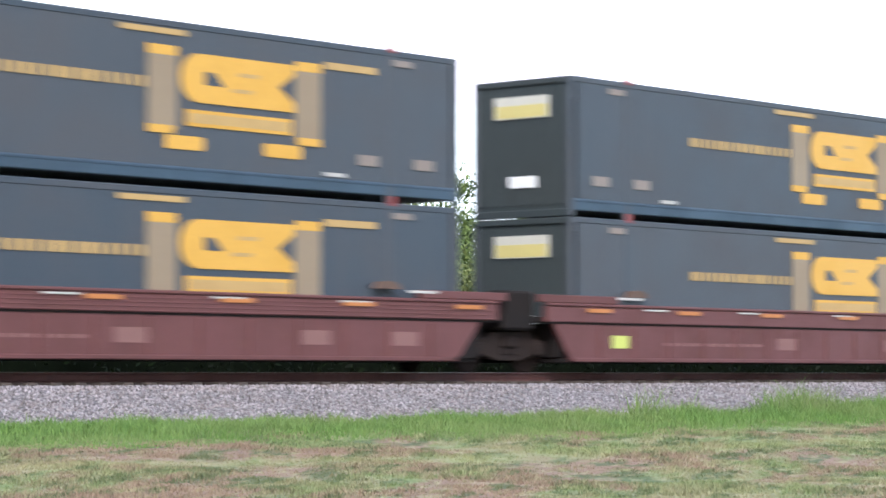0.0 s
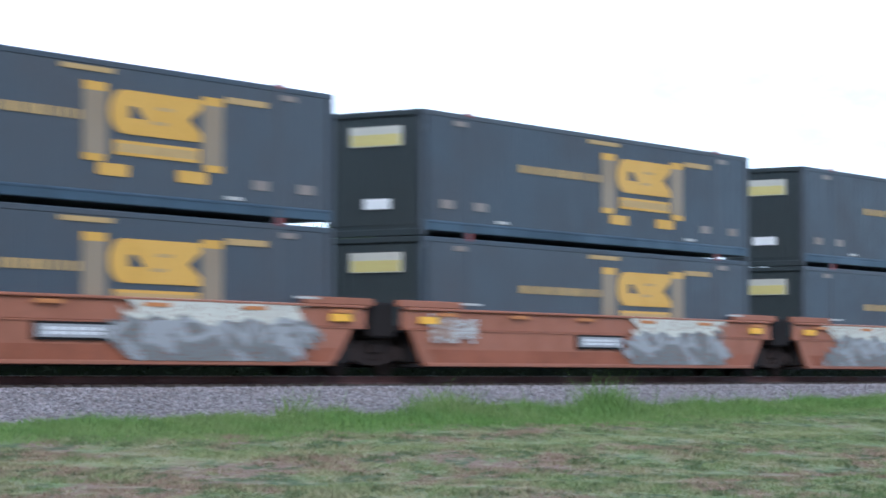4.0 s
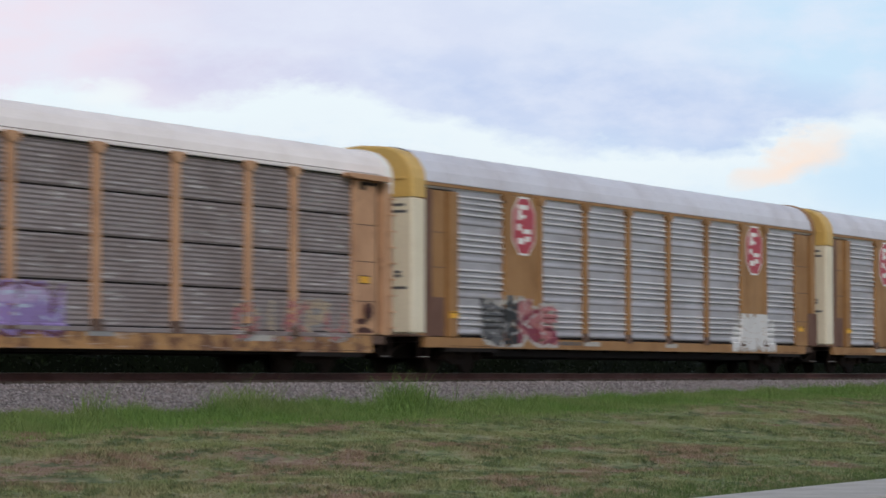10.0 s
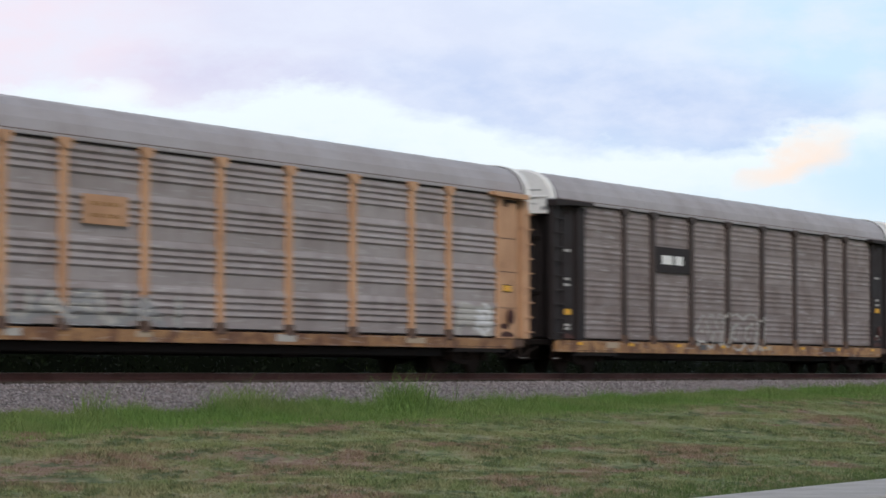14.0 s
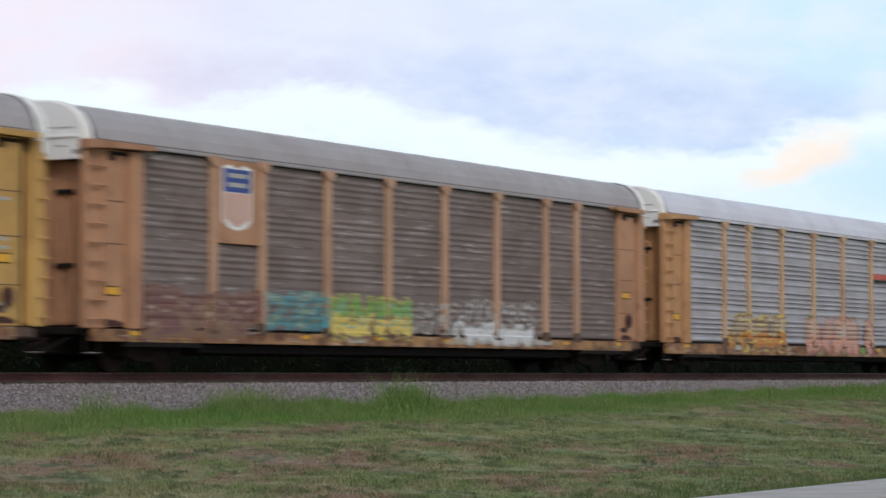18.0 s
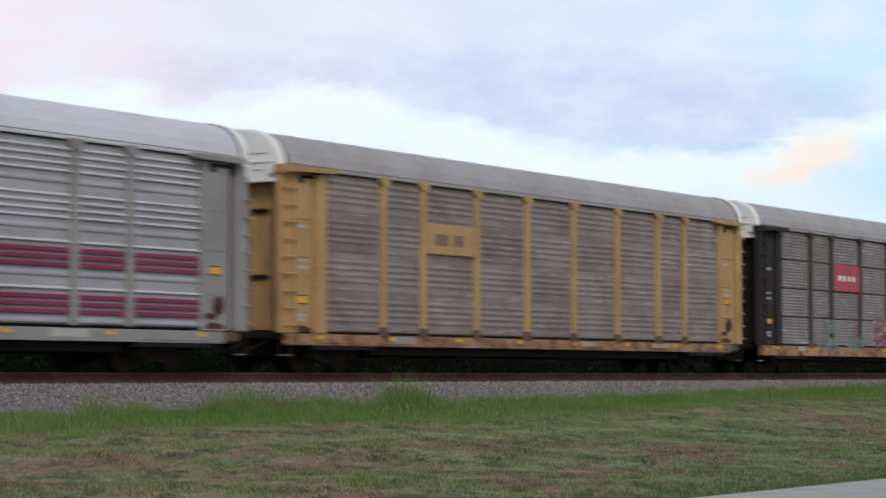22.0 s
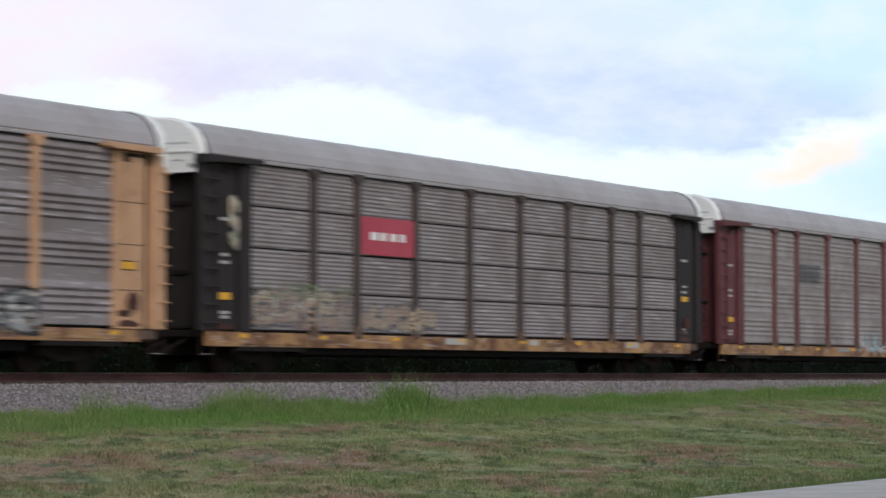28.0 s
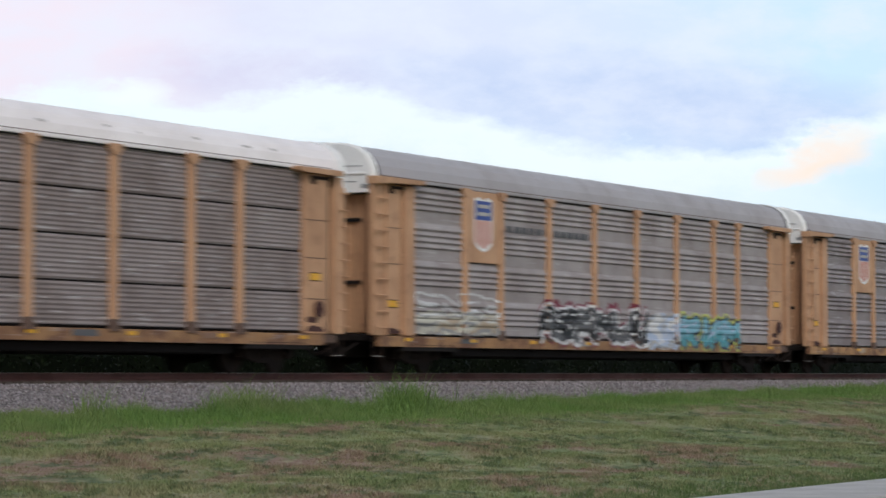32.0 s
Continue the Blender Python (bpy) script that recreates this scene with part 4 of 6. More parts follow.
def autorack(k, label, body, panel, roof, surf, sill=None, plates=(), cap=WHITE, new_panels=(), reflectors=True, frame_style="posts", rise=1.0, sill_low=0.66):
    """One enclosed car carrier. plates: bays closed by a flat plate instead of ribbed panels."""
    car = thing("autorack_car", label, "railcar", "cars of the freight train")
    sill = SILLYELLOW if (sill or body) in (YELLOW, GOLD, TAN, ORANGE, DULLGOLD) else (sill or body)
    key = (body.name, panel.name, surf)
    # underframe
    mb = MB()
    mb.box(0.25, LENGTH - 0.25, -0.35, 0.35, 0.40, 0.92, 0.03)
    mb.box(4.3, LENGTH - 4.3, -1.28, 1.28, 0.44, 0.655, 0.03)
    for i in range(9):
        mb.box(3.6 + i * 2.5 - 0.08, 3.6 + i * 2.5 + 0.08, -1.42, 1.42, 0.60, 0.80, 0.02)
    mb.box(9.2, 10.8, -1.0, -0.5, 0.40, 0.62, 0.04).box(15.5, 16.3, -1.05, -0.6, 0.38, 0.62, 0.05)
    part("underframe", shared("underframe", lambda: mb.build("underframe", DARK)), car, "black grimy underframe")
    mb = MB().box(0.25, 26.35, -1.50, -1.36, sill_low, Z_SILL - 0.042, 0.015)
    mb.box(0.3, 26.3, -1.515, -1.50, sill_low, sill_low + 0.04, 0.004)
    part("side_sill", shared(("sill", sill.name, sill_low), lambda: mb.build("side_sill", sill)), car, "weathered side sill")
    if sill_low < 0.55:
        part("bottom_rail", shared("bottom_rail", lambda: MB().box(1.96, 25.40, -1.515, -1.40, 0.86, 0.966, 0.012).build("bottom_rail", DULL)), car, "grey bottom rail of the panels")
    part("deck", shared("deck", lambda: MB().box(0.12, LENGTH - 0.12, -1.355, 1.50, 0.80, 0.96, 0.02).build("deck", DARK)), car, "dark deck")
    # black sheet added so the open gaps between panel rows look shaded
    part("inner_wall", shared("inner", lambda: MB().box(0.3, LENGTH - 0.3, Y_PANEL + 0.03, Y_PANEL + 0.06, 0.965, 4.79, 0.005).build("inner_wall", DARK)), car, "black backing sheet behind the panels, added to shade the row gaps")
    part("far_wall", shared(("far", panel.name), lambda: MB().box(0.1, LENGTH - 0.1, 1.40, 1.46, 0.965, 4.79, 0.01).build("far_wall", panel)), car)
    # posts with flared heads and feet
    def post_mesh():
        w = 0.115
        mb = MB().box(-w, w, -1.53, -1.39, Z_SILL, 4.82, 0.02)
        mb.prism_y([(-w, 4.60), (w, 4.60), (w * 1.9, 4.74), (w * 1.9, 4.83), (-w * 1.9, 4.83), (-w * 1.9, 4.74)], -1.56, -1.40)
        return mb.build("post", {GOLD: BLEACHED, ORANGE: BLEACHED, TAN: BLEACHEDTAN, BLACK: SOOT, MAROON: FADEDMAROON}.get(body, body))
    def foot_mesh():
        w = 0.15
        return MB().prism_y([(-w * 1.3, 0.88), (w * 1.3, 0.88), (w, 1.02), (w * 0.76, 1.13), (-w * 0.76, 1.13), (-w, 1.02)], -1.536, -1.42).build("post_foot", FOOT)
    for x in POSTS[1:-1]:
        p = part("post", shared(("post", body.name), post_mesh), car, at=(x, 0, 0))
        if body is not GREY:
            part("post_foot", shared("post_foot", foot_mesh), p, "dark rusty foot of the post")
    strip = lambda z0, z1, y: MB().box(1.95, 25.42, y, -1.40, z0, z1, 0.004).build("dark_gap", DARK)
    part("dark_gap", shared("gap_low", lambda: strip(Z_SILL, Z_SILL + 0.028, -1.47)), car, "dark gap above the sill")
    if frame_style != "plates":
        part("dark_gap", shared("gap_high", lambda: strip(4.762, 4.797, -1.475)), car, "dark gap below the roof")
    # leading end of the side: ladder column, recessed plate, door post and a tapering lintel
    plain = frame_style == "plates"
    def mesh(name, fn, mat=body):
        return shared((name, mat.name), lambda: fn(MB()).build(name, mat))
    L = LENGTH
    put = lambda name, key, fn, mat=body, label="", at=(0, 0, 0): part(name, mesh(key, fn, mat), car, label, at)
    put("ladder_column", "front_column", lambda m: m.box(-0.10, 0.58, -1.50, -1.38, 0.93, 4.70, 0.02))
    for x in () if plain else (-0.10, 0.50):
        put("column_flange", "column_flange", lambda m: m.box(0.0, 0.085, -1.55, -1.501, 0.93, 4.70, 0.012), at=(x, 0, 0))
    put("end_plate", "front_plate", lambda m: m.box(0.59, 1.365, -1.46, -1.38, Z_SILL, 4.70, 0.01))
    put("door_groove", "front_groove", lambda m: m.box(1.37, 1.465, -1.40, -1.36, Z_SILL, 4.70, 0.006))
    put("door_post", "front_post", lambda m: m.box(1.47, 1.94, -1.535, -1.38, 0.93, 4.70, 0.02))
    # trailing end: flat plate, a deep slot beside it and the ladder column
    put("end_plate", "rear_plate", lambda m: m.box(25.425, 26.50, -1.52, -1.38, 0.93, 4.70, 0.015))
    put("door_slot", "rear_slot", lambda m: m.box(26.505, 26.825, -1.30, -1.24, 0.93, 4.70, 0.01))
    put("ladder_column", "rear_column", lambda m: m.box(26.83, 27.18, -1.52, -1.24, 0.93, 4.70, 0.02))
    put("column_edge", "rear_edge", lambda m: m.box(27.185, 27.36, -1.47, -1.24, 0.93, 4.70, 0.02))
    if not plain:
        put("lintel", "front_lintel", lambda m: m.prism_y([(-0.14, 4.66), (0.5, 4.71), (2.10, 4.75), (2.22, 4.80), (2.18, 4.85), (-0.14, 4.85)], -1.69, -1.37))
        put("lintel", "rear_lintel", lambda m: m.prism_y([(24.98, 4.76), (25.2, 4.72), (26.92, 4.71), (26.92, 4.84), (24.98, 4.84)], -1.69, -1.37))
        # flat dark shape drawn for the shadow in the slot below the lintel
        for x, y in ((0.78, -1.46), (25.72, -1.52)):
            put("hinge_slot", "hinge_slot" + str(y), lambda m: m.prism_y([(0.0, 0.0), (0.22, 0.0), (0.22, 0.12), (0.72, 0.12), (0.72, 0.20), (0.0, 0.20)], y - 0.012, y - 0.001), STEEL, "dark shape for the shadowed slot under the lintel", (x, 0, 4.47))
    for i in range(0 if plain else 9):
        z = 1.12 + i * 0.40
        put("ladder_rung", "front_rung", lambda m: m.tube((-0.06, -1.575, 0), (0.56, -1.575, 0), 0.02).box(-0.07, -0.03, -1.58, -1.545, -0.02, 0.02, 0.004).box(0.52, 0.56, -1.58, -1.545, -0.02, 0.02, 0.004), at=(0, 0, z))
        put("ladder_rung", "rear_rung", lambda m: m.tube((27.05, -1.545, 0), (27.37, -1.545, 0), 0.02).box(27.05, 27.09, -1.55, -1.515, -0.02, 0.02, 0.004), at=(0, 0, z))
    for x0, x1, y in ((0.62, 1.34, -1.46), (25.46, 26.47, -1.52)):
        for z in (1.75, 2.72, 3.62):
            put("seam", "seam" + str(y), lambda m: m.box(x0, x1, y - 0.007, y, -0.010, 0.010, 0.002), FOOT if body not in (BLACK, MAROON, GREY) else body, "dark welded seam", (0, 0, z))
        c = (x0 + x1) / 2 - 0.05
        if plain:
            continue
        lift = (0, 0, 0.55 if x0 > 20 else 0)
        put("placard", "placard_edge" + str(y), lambda m: m.box(c - 0.24, c + 0.24, y - 0.008, y, 1.62, 1.83, 0.003), STEEL, "dark edge of the placard", lift)
        put("placard", "placard" + str(y), lambda m: m.box(c - 0.23, c + 0.23, y - 0.013, y - 0.008, 1.645, 1.805, 0.002), REFLECT, "small yellow placard", lift)
        put("stain", "stain" + str(y), lambda m: m.prism_y([(c - 0.38, Z_SILL + 0.01), (c + 0.40, Z_SILL + 0.01), (c + 0.42, 1.04), (c + 0.2, 1.10), (c - 0.1, 1.13), (c - 0.3, 1.08)], y - 0.006, y), RUST, "dark stained foot of the end plate")
        if body in (BLACK, MAROON, GOLD, DULLGOLD):
            for z, w in ((3.42, 0.42), (2.62, 0.3), (2.45, 0.36), (1.32, 0.34), (1.22, 0.30)):
                put("data_stencil", "stencil" + str((z, y)), lambda m: m.box(c - w / 2, c + w / 2, y - 0.007, y, 0, 0.07, 0.002), SP["pale"], "small white stencilled data", (0, 0, z))
    if not plain:
        put("brake_wheel", "brake_wheel", lambda m: m.cyl_y(26.02, 1.52, 0.20, -1.60, -1.56, 18, 0.01).cyl_y(26.02, 1.52, 0.06, -1.62, -1.521, 10, 0.01), RUST, "rusty hand brake wheel")
    if not plain:
        put("brake_bracket", "brake_bracket", lambda m: m.prism_y([(25.55, 1.20), (25.95, 1.18), (26.0, 1.30), (25.75, 1.34), (25.52, 1.30)], -1.53, -1.521), RUST, "rusty bracket stain below the brake wheel")
    for x0 in (-0.02, 26.78):
        put("stirrup_step", "stirrup", lambda m: m.tube((0.0, -1.46, 0.95), (0.02, -1.46, 0.40), 0.02).tube((0.46, -1.46, 0.95), (0.44, -1.46, 0.40), 0.02).box(0.0, 0.46, -1.49, -1.43, 0.385, 0.415, 0.006), STEEL, "dark stirrup step", (x0, 0, 0))
        put("step_tread", "step_tread", lambda m: m.box(0.01, 0.45, -1.495, -1.425, 0.416, 0.426, 0.002), SP["pale"], "worn bright tread", (x0, 0, 0))
    put("end_beam", "end_beam", lambda m: m.box(26.36, 27.02, -1.47, -1.2, 0.70, 0.92, 0.03), FOOT, "grimy end beam")
    # ribbed panels, or flat plates
    for b in range(9):
        x0, x1 = POSTS[b] + 0.118, POSTS[b + 1] - 0.118
        if b == 0:
            x0 = 1.945
        if b == 8:
            x1 = 25.42
        if b in plates and frame_style == "plates":
            me = shared(("plate", body.name, b), lambda: MB().box(0, x1 - x0 + 0.24, -1.50, -1.40, Z_SILL, 4.79, 0.01).build("plate", body))
            part("plate", me, car, "flat painted plate", at=(x0 - 0.12, 0, 0))
            continue
        for row in range(4):
            if b in plates and row >= 2:
                continue
            w = round(x1 - x0, 3)
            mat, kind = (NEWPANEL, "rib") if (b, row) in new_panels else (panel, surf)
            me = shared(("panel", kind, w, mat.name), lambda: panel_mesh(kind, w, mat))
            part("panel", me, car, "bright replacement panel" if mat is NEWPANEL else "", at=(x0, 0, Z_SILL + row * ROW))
        if b in plates:
            me = shared(("upper_plate", body.name, b), lambda: MB().box(0, x1 - x0, -1.50, -1.42, Z_SILL + 2 * ROW + 0.02, 4.79, 0.01).build("plate", body))
            part("plate", me, car, "flat painted emblem plate", at=(x0, 0, 0))
    # roof, its edge rail and the ends
    part("roof", shared(("roof", roof.name, rise), lambda: MB().loft(roof_rings(0.12, LENGTH - 0.12, rise)).build("roof", roof, smooth=False)), car, "long rounded sheet-metal roof")
    def rim(x0, x1):
        r = roof_rings(0.0, 1.0, rise)[0]
        big = lambda x: [(x, p[1] * 1.012, 4.8 + (p[2] - 4.8) * 1.012) for p in r]
        return MB().loft([big(x0), big(x1)]).build("roof_rim", DARK)
    part("roof_rim", shared(("rim", rise), lambda: rim(0.185, 0.28)), car, "dark rubber rim of the roof end")
    if not plain and roof is not ROOFWHITE:
        part("roof_rim", shared(("rear_rim", rise), lambda: rim(26.98, 27.06)), car, "dark rubber rim of the roof end")
    edge = body if frame_style == "plates" else roof
    part("roof_rail", shared(("rail", edge.name), lambda: MB().box(0.1, LENGTH - 0.1, -1.49, -1.44, 4.80, 4.885, 0.01).build("roof_rail", edge)), car)
    part("roof_seam", shared("roof_seam", lambda: MB().box(0.35, LENGTH - 0.35, -1.483, -1.44, 4.886, 4.902, 0.003).build("roof_seam", FOOT)), car, "dark seam along the roof edge")
    for x, s in ((0.12, 1), (LENGTH - 0.12, -1)):
        for h in (-1, 1):
            ob = part("end_door", shared(("end_door", body.name, h), lambda: end_door_mesh(h, body)), car, "ribbed end door", at=(x + 0.20 * s, 0, 0))
            ob.scale.x = s
            for i in range(4):
                part("door_rib", shared(("door_rib", body.name), lambda: MB().box(-0.05, -0.001, -0.05, 0.05, 1.05, 4.42, 0.012).build("door_rib", body)), ob, at=(0, h * (0.18 + 0.35 * i), 0))
            for z in (2.2, 3.75):
                part("door_latch", shared("door_latch", lambda: MB().box(-0.09, -0.051, -0.25, 0.25, 0.0, 0.10, 0.01).build("door_latch", DARK)), ob, "black door latch bar", at=(0, h * 0.72, z))
        cm = cap if s > 0 or not plain else edge
        wrap = plain and s > 0
        deep = 0.66 if wrap else 0.22 if s > 0 else 0.34
        ob = part("end_cap", shared(("cap", cm.name, rise, deep), lambda: end_cap_mesh(cm, rise - 0.06 if wrap else rise, deep)), car, "rounded gable above the end doors", at=(-0.45 if wrap else -0.05 if s > 0 else LENGTH + 0.22, 0, 0))
        ob.scale = (s, 1.03 if wrap else 1, 1)
        if cm is not CAPGOLD:
            for y0, y1, z, h, m in ((-1.15, -0.55, 5.10, 0.03, "grey"), (-1.0, -0.7, 4.72, 0.02, "dgrey"), (-1.36, -1.16, 4.55, 0.10, "grey")):
                part("cap_lettering", shared(("cap_lettering", y0), lambda: MB().box(-0.006, 0.004, y0, y1, 0.0, h, 0.002).build("cap_lettering", SP[m])), ob, "small dark mark", at=(0, 0, z))
        if roof is ROOFWHITE and s > 0:
            part("vent_slot", shared("vent_slot", lambda: MB().box(-0.012, 0.004, -1.30, 0.9, 4.68, 4.77, 0.003).build("vent_slot", DARK)), ob, "black slot across the gable")
    if reflectors:
        for i in range(8):
            part("reflector", shared("reflector", lambda: MB().box(0, 0.32, -1.512, -1.50, 0.80, 0.885, 0.003).build("reflector", REFLECT)), car, "amber reflector strip", at=(1.5 + i * 3.4, 0, 0))
    for x in (2.75, LENGTH - 2.75):
        bogie(car, x)
        part("bolster", shared("bolster", lambda: MB().prism_y([(-1.5, -0.10), (1.5, -0.10), (1.2, 0.05), (-1.2, 0.05)], -1.512, -1.3).build("bolster", DARK)), car, "black greasy bolster end", at=(x, 0, sill_low))
    coupler(car, 0.3, -0.77)
    coupler(car, LENGTH - 0.3, LENGTH + 0.77)
    # worn labels stencilled along the sill
    r = random.Random(k * 7)
    for i in range(4):
        x, w = 4.4 + i * 5.6 + r.uniform(-1.2, 1.2), r.uniform(0.5, 1.3)
        part("sill_label", MB().box(x, x + w, -1.5105, -1.498, 0.75 + r.uniform(-0.02, 0.03), 0.90, 0.002).build("sill_label", SP[r.choice(("grey", "pale", "dgrey", "brown", "sand"))]), car, "worn painted label on the sill")
    # brake gear on the sill
    part("air_hose", shared("hose", lambda: MB().tube((0.2, -0.9, 0.75), (-0.5, -0.7, 0.42), 0.03).tube((-0.5, -0.7, 0.42), (-0.72, -0.5, 0.6), 0.03).build("air_hose", DARK)), car, "black rubber air hose")
    rolls(car, FIRST + PITCH_CAR * k)
    return car


def flat(car, name, poly, z_mat, y=-1.538, label=""):
    """A thin painted shape on the side; poly in x and z."""
    return part(name, MB().prism_y(poly, y - 0.004, y).build(name, z_mat), car, label)


def rect(x0, x1, z0, z1):
    return [(x0, z0), (x1, z0), (x1, z1), (x0, z1)]


def bars(car, x0, x1, z0, z1, n, mat, y, label, rows=1):
    """Writing that cannot be read, as plain bars."""
    r = random.Random(int(x0 * 100))
    h = (z1 - z0) / rows
    for j in range(rows):
        x = x0
        while x < x1 - 0.02:
            w = (x1 - x0) / n * r.uniform(0.6, 1.0)
            part("lettering", MB().box(x, min(x + w, x1), y - 0.004, y, z0 + h * (j + 0.15), z0 + h * (j + 0.85), 0.001).build("lettering", mat), car, label)
            x += (x1 - x0) / n * 1.15


def shield(car, x, zb, w=1.0, h=1.35, red=PINK, bl=BLUE):
    """Shield emblem on a plate: blue head with pale bars, faded red field."""
    y = -1.504
    out = [(x - w / 2, zb + h * 0.16), (x - w * 0.3, zb + h * 0.05), (x, zb), (x + w * 0.3, zb + h * 0.05), (x + w / 2, zb + h * 0.16), (x + w / 2, zb + h * 0.95), (x + w * 0.25, zb + h), (x, zb + h * 0.94), (x - w * 0.25, zb + h), (x - w / 2, zb + h * 0.95)]
    e = flat(car, "emblem", out, WHITE, y, "white shield emblem with blue head and faded red field")
    for i in range(6):
        a = x - w * 0.44 + w * 0.152 * i
        flat(e, "emblem_stripe", rect(a, a + w * 0.115, zb + h * (0.045 + 0.045 * abs(i - 2.5)), zb + h * 0.57), red, y - 0.005)
    head = flat(e, "emblem_head", rect(x - w * 0.45, x + w * 0.45, zb + h * 0.58, zb + h * 0.93), bl, y - 0.005)
    for z in (0.66, 0.80):
        flat(e, "emblem_bar", rect(x - w * 0.32, x + w * 0.32, zb + h * z, zb + h * (z + 0.065)), SP["pale"], y - 0.010)


def octagon(car, x, z, w, h):
    """Tall red octagon with pale plain bars."""
    y = -1.504
    def oc(k):
        a, b, c = w / 2 * k, h / 2 * k, 0.30 * w * k
        return [(x - a, z - b + c), (x - a + c, z - b), (x + a - c, z - b), (x + a, z - b + c), (x + a, z + b - c), (x + a - c, z + b), (x - a + c, z + b), (x - a, z + b - c)]
    e = flat(car, "emblem", oc(1.0), WHITE, y, "tall red octagonal emblem with white edge and bars")
    flat(e, "emblem_field", oc(0.93), RED, y - 0.005)
    for w0, w1, z0, z1 in ((-0.26, 0.16, 0.28, 0.36), (-0.28, -0.12, 0.10, 0.27), (-0.10, 0.06, 0.13, 0.19), (-0.30, -0.14, -0.08, 0.03), (-0.06, 0.30, -0.13, -0.05), (-0.28, 0.0, -0.31, -0.21), (0.04, 0.26, -0.26, -0.17)):
        flat(e, "emblem_bar", rect(x + w * w0, x + w * w1, z + h * z0, z + h * z1), WHITE, y - 0.010)


def panel_emblem(car, x0, x1, z0, z1, mat, bar_mat, label, rows=((0.42, 0.68),), n=5):
    """Painted board over the ribs with a plain block for its lettering."""
    y = -1.495
    e = flat(car, "emblem", rect(x0, x1, z0, z1), mat, y, label)
    for a, b in rows:
        bars(e, x0 + (x1 - x0) * 0.18, x0 + (x1 - x0) * 0.82, z0 + (z1 - z0) * a, z0 + (z1 - z0) * b, n, bar_mat, y - 0.005, "")
    return e


c = autorack(1, "black autorack car with grimy panels and silver replacement sheets", BLACK, DIRTY, ROOFGREY, "slat", new_panels=((1, 0), (4, 0), (6, 0)))
panel_emblem(c, 4.80, 6.52, 3.05, 3.82, BLACK, WHITE, "black board with white plain lettering shapes", ((0.25, 0.75),), 2)

for x, w, seed in ((2.1, 2.3, 5), (6.85, 2.4, 6), (9.65, 2.5, 7)):
    graffiti(c, "slat", x, x + w, 1.0, 1.85, ("grey", "pale", None, "grey"), seed, "pale worn smears", 3, 0.12, 0.03, sparse=True, split=0.6)

c = autorack(2, "yellow autorack car with weathered grey panels and white roof", YELLOW, DULL, ROOFWHITE, "slat", rise=0.88, reflectors=False, sill_low=0.50)
flat(c, "stripe", rect(18.17, 20.76, 3.44, 3.66), ORANGERED, -1.475, "orange-red stripe")
flat(c, "stripe", rect(18.17, 20.5, 3.22, 3.38), BLACK, -1.475, "black stripe")

c = autorack(3, "yellow autorack car with white roof and teal and purple graffiti", YELLOW, DULL, ROOFWHITE, "slat", rise=0.88, reflectors=False, sill_low=0.50)
graffiti(c, "slat", 6.8, 10.6, 0.76, 1.98, ("navy", "teal", "ice", "white", "cyan"), 3, "teal and pale blue graffiti", 4, 0.20, 0.06, 0.05, split=0.5, forms=("bow", "comb", "flag", "loop"))
graffiti(c, "slat", 10.9, 14.2, 0.72, 1.98, ("plum", "purple", "lilac", "ice", "purple"), 8, "purple graffiti", 4, 0.19, 0.06, 0.04, split=0.55, dome=0.2)
graffiti(c, "slat", 20.3, 25.2, 0.72, 1.8, ("grey", "sand", "rose", "sand"), 12, "faint pinkish graffiti", 5, 0.12, 0.04, sparse=True)
graffiti(c, "slat", 2.2, 4.6, 3.2, 3.75, ("dgrey", "grey", "dgrey", "grey"), 15, "dark worn tags", 4, 0.06, 0.03)
graffiti(c, "slat", 6.9, 9.3, 2.85, 3.7, ("dgrey", "black", "dgrey", "grey"), 16, "dark worn tags", 3, 0.07, 0.03)

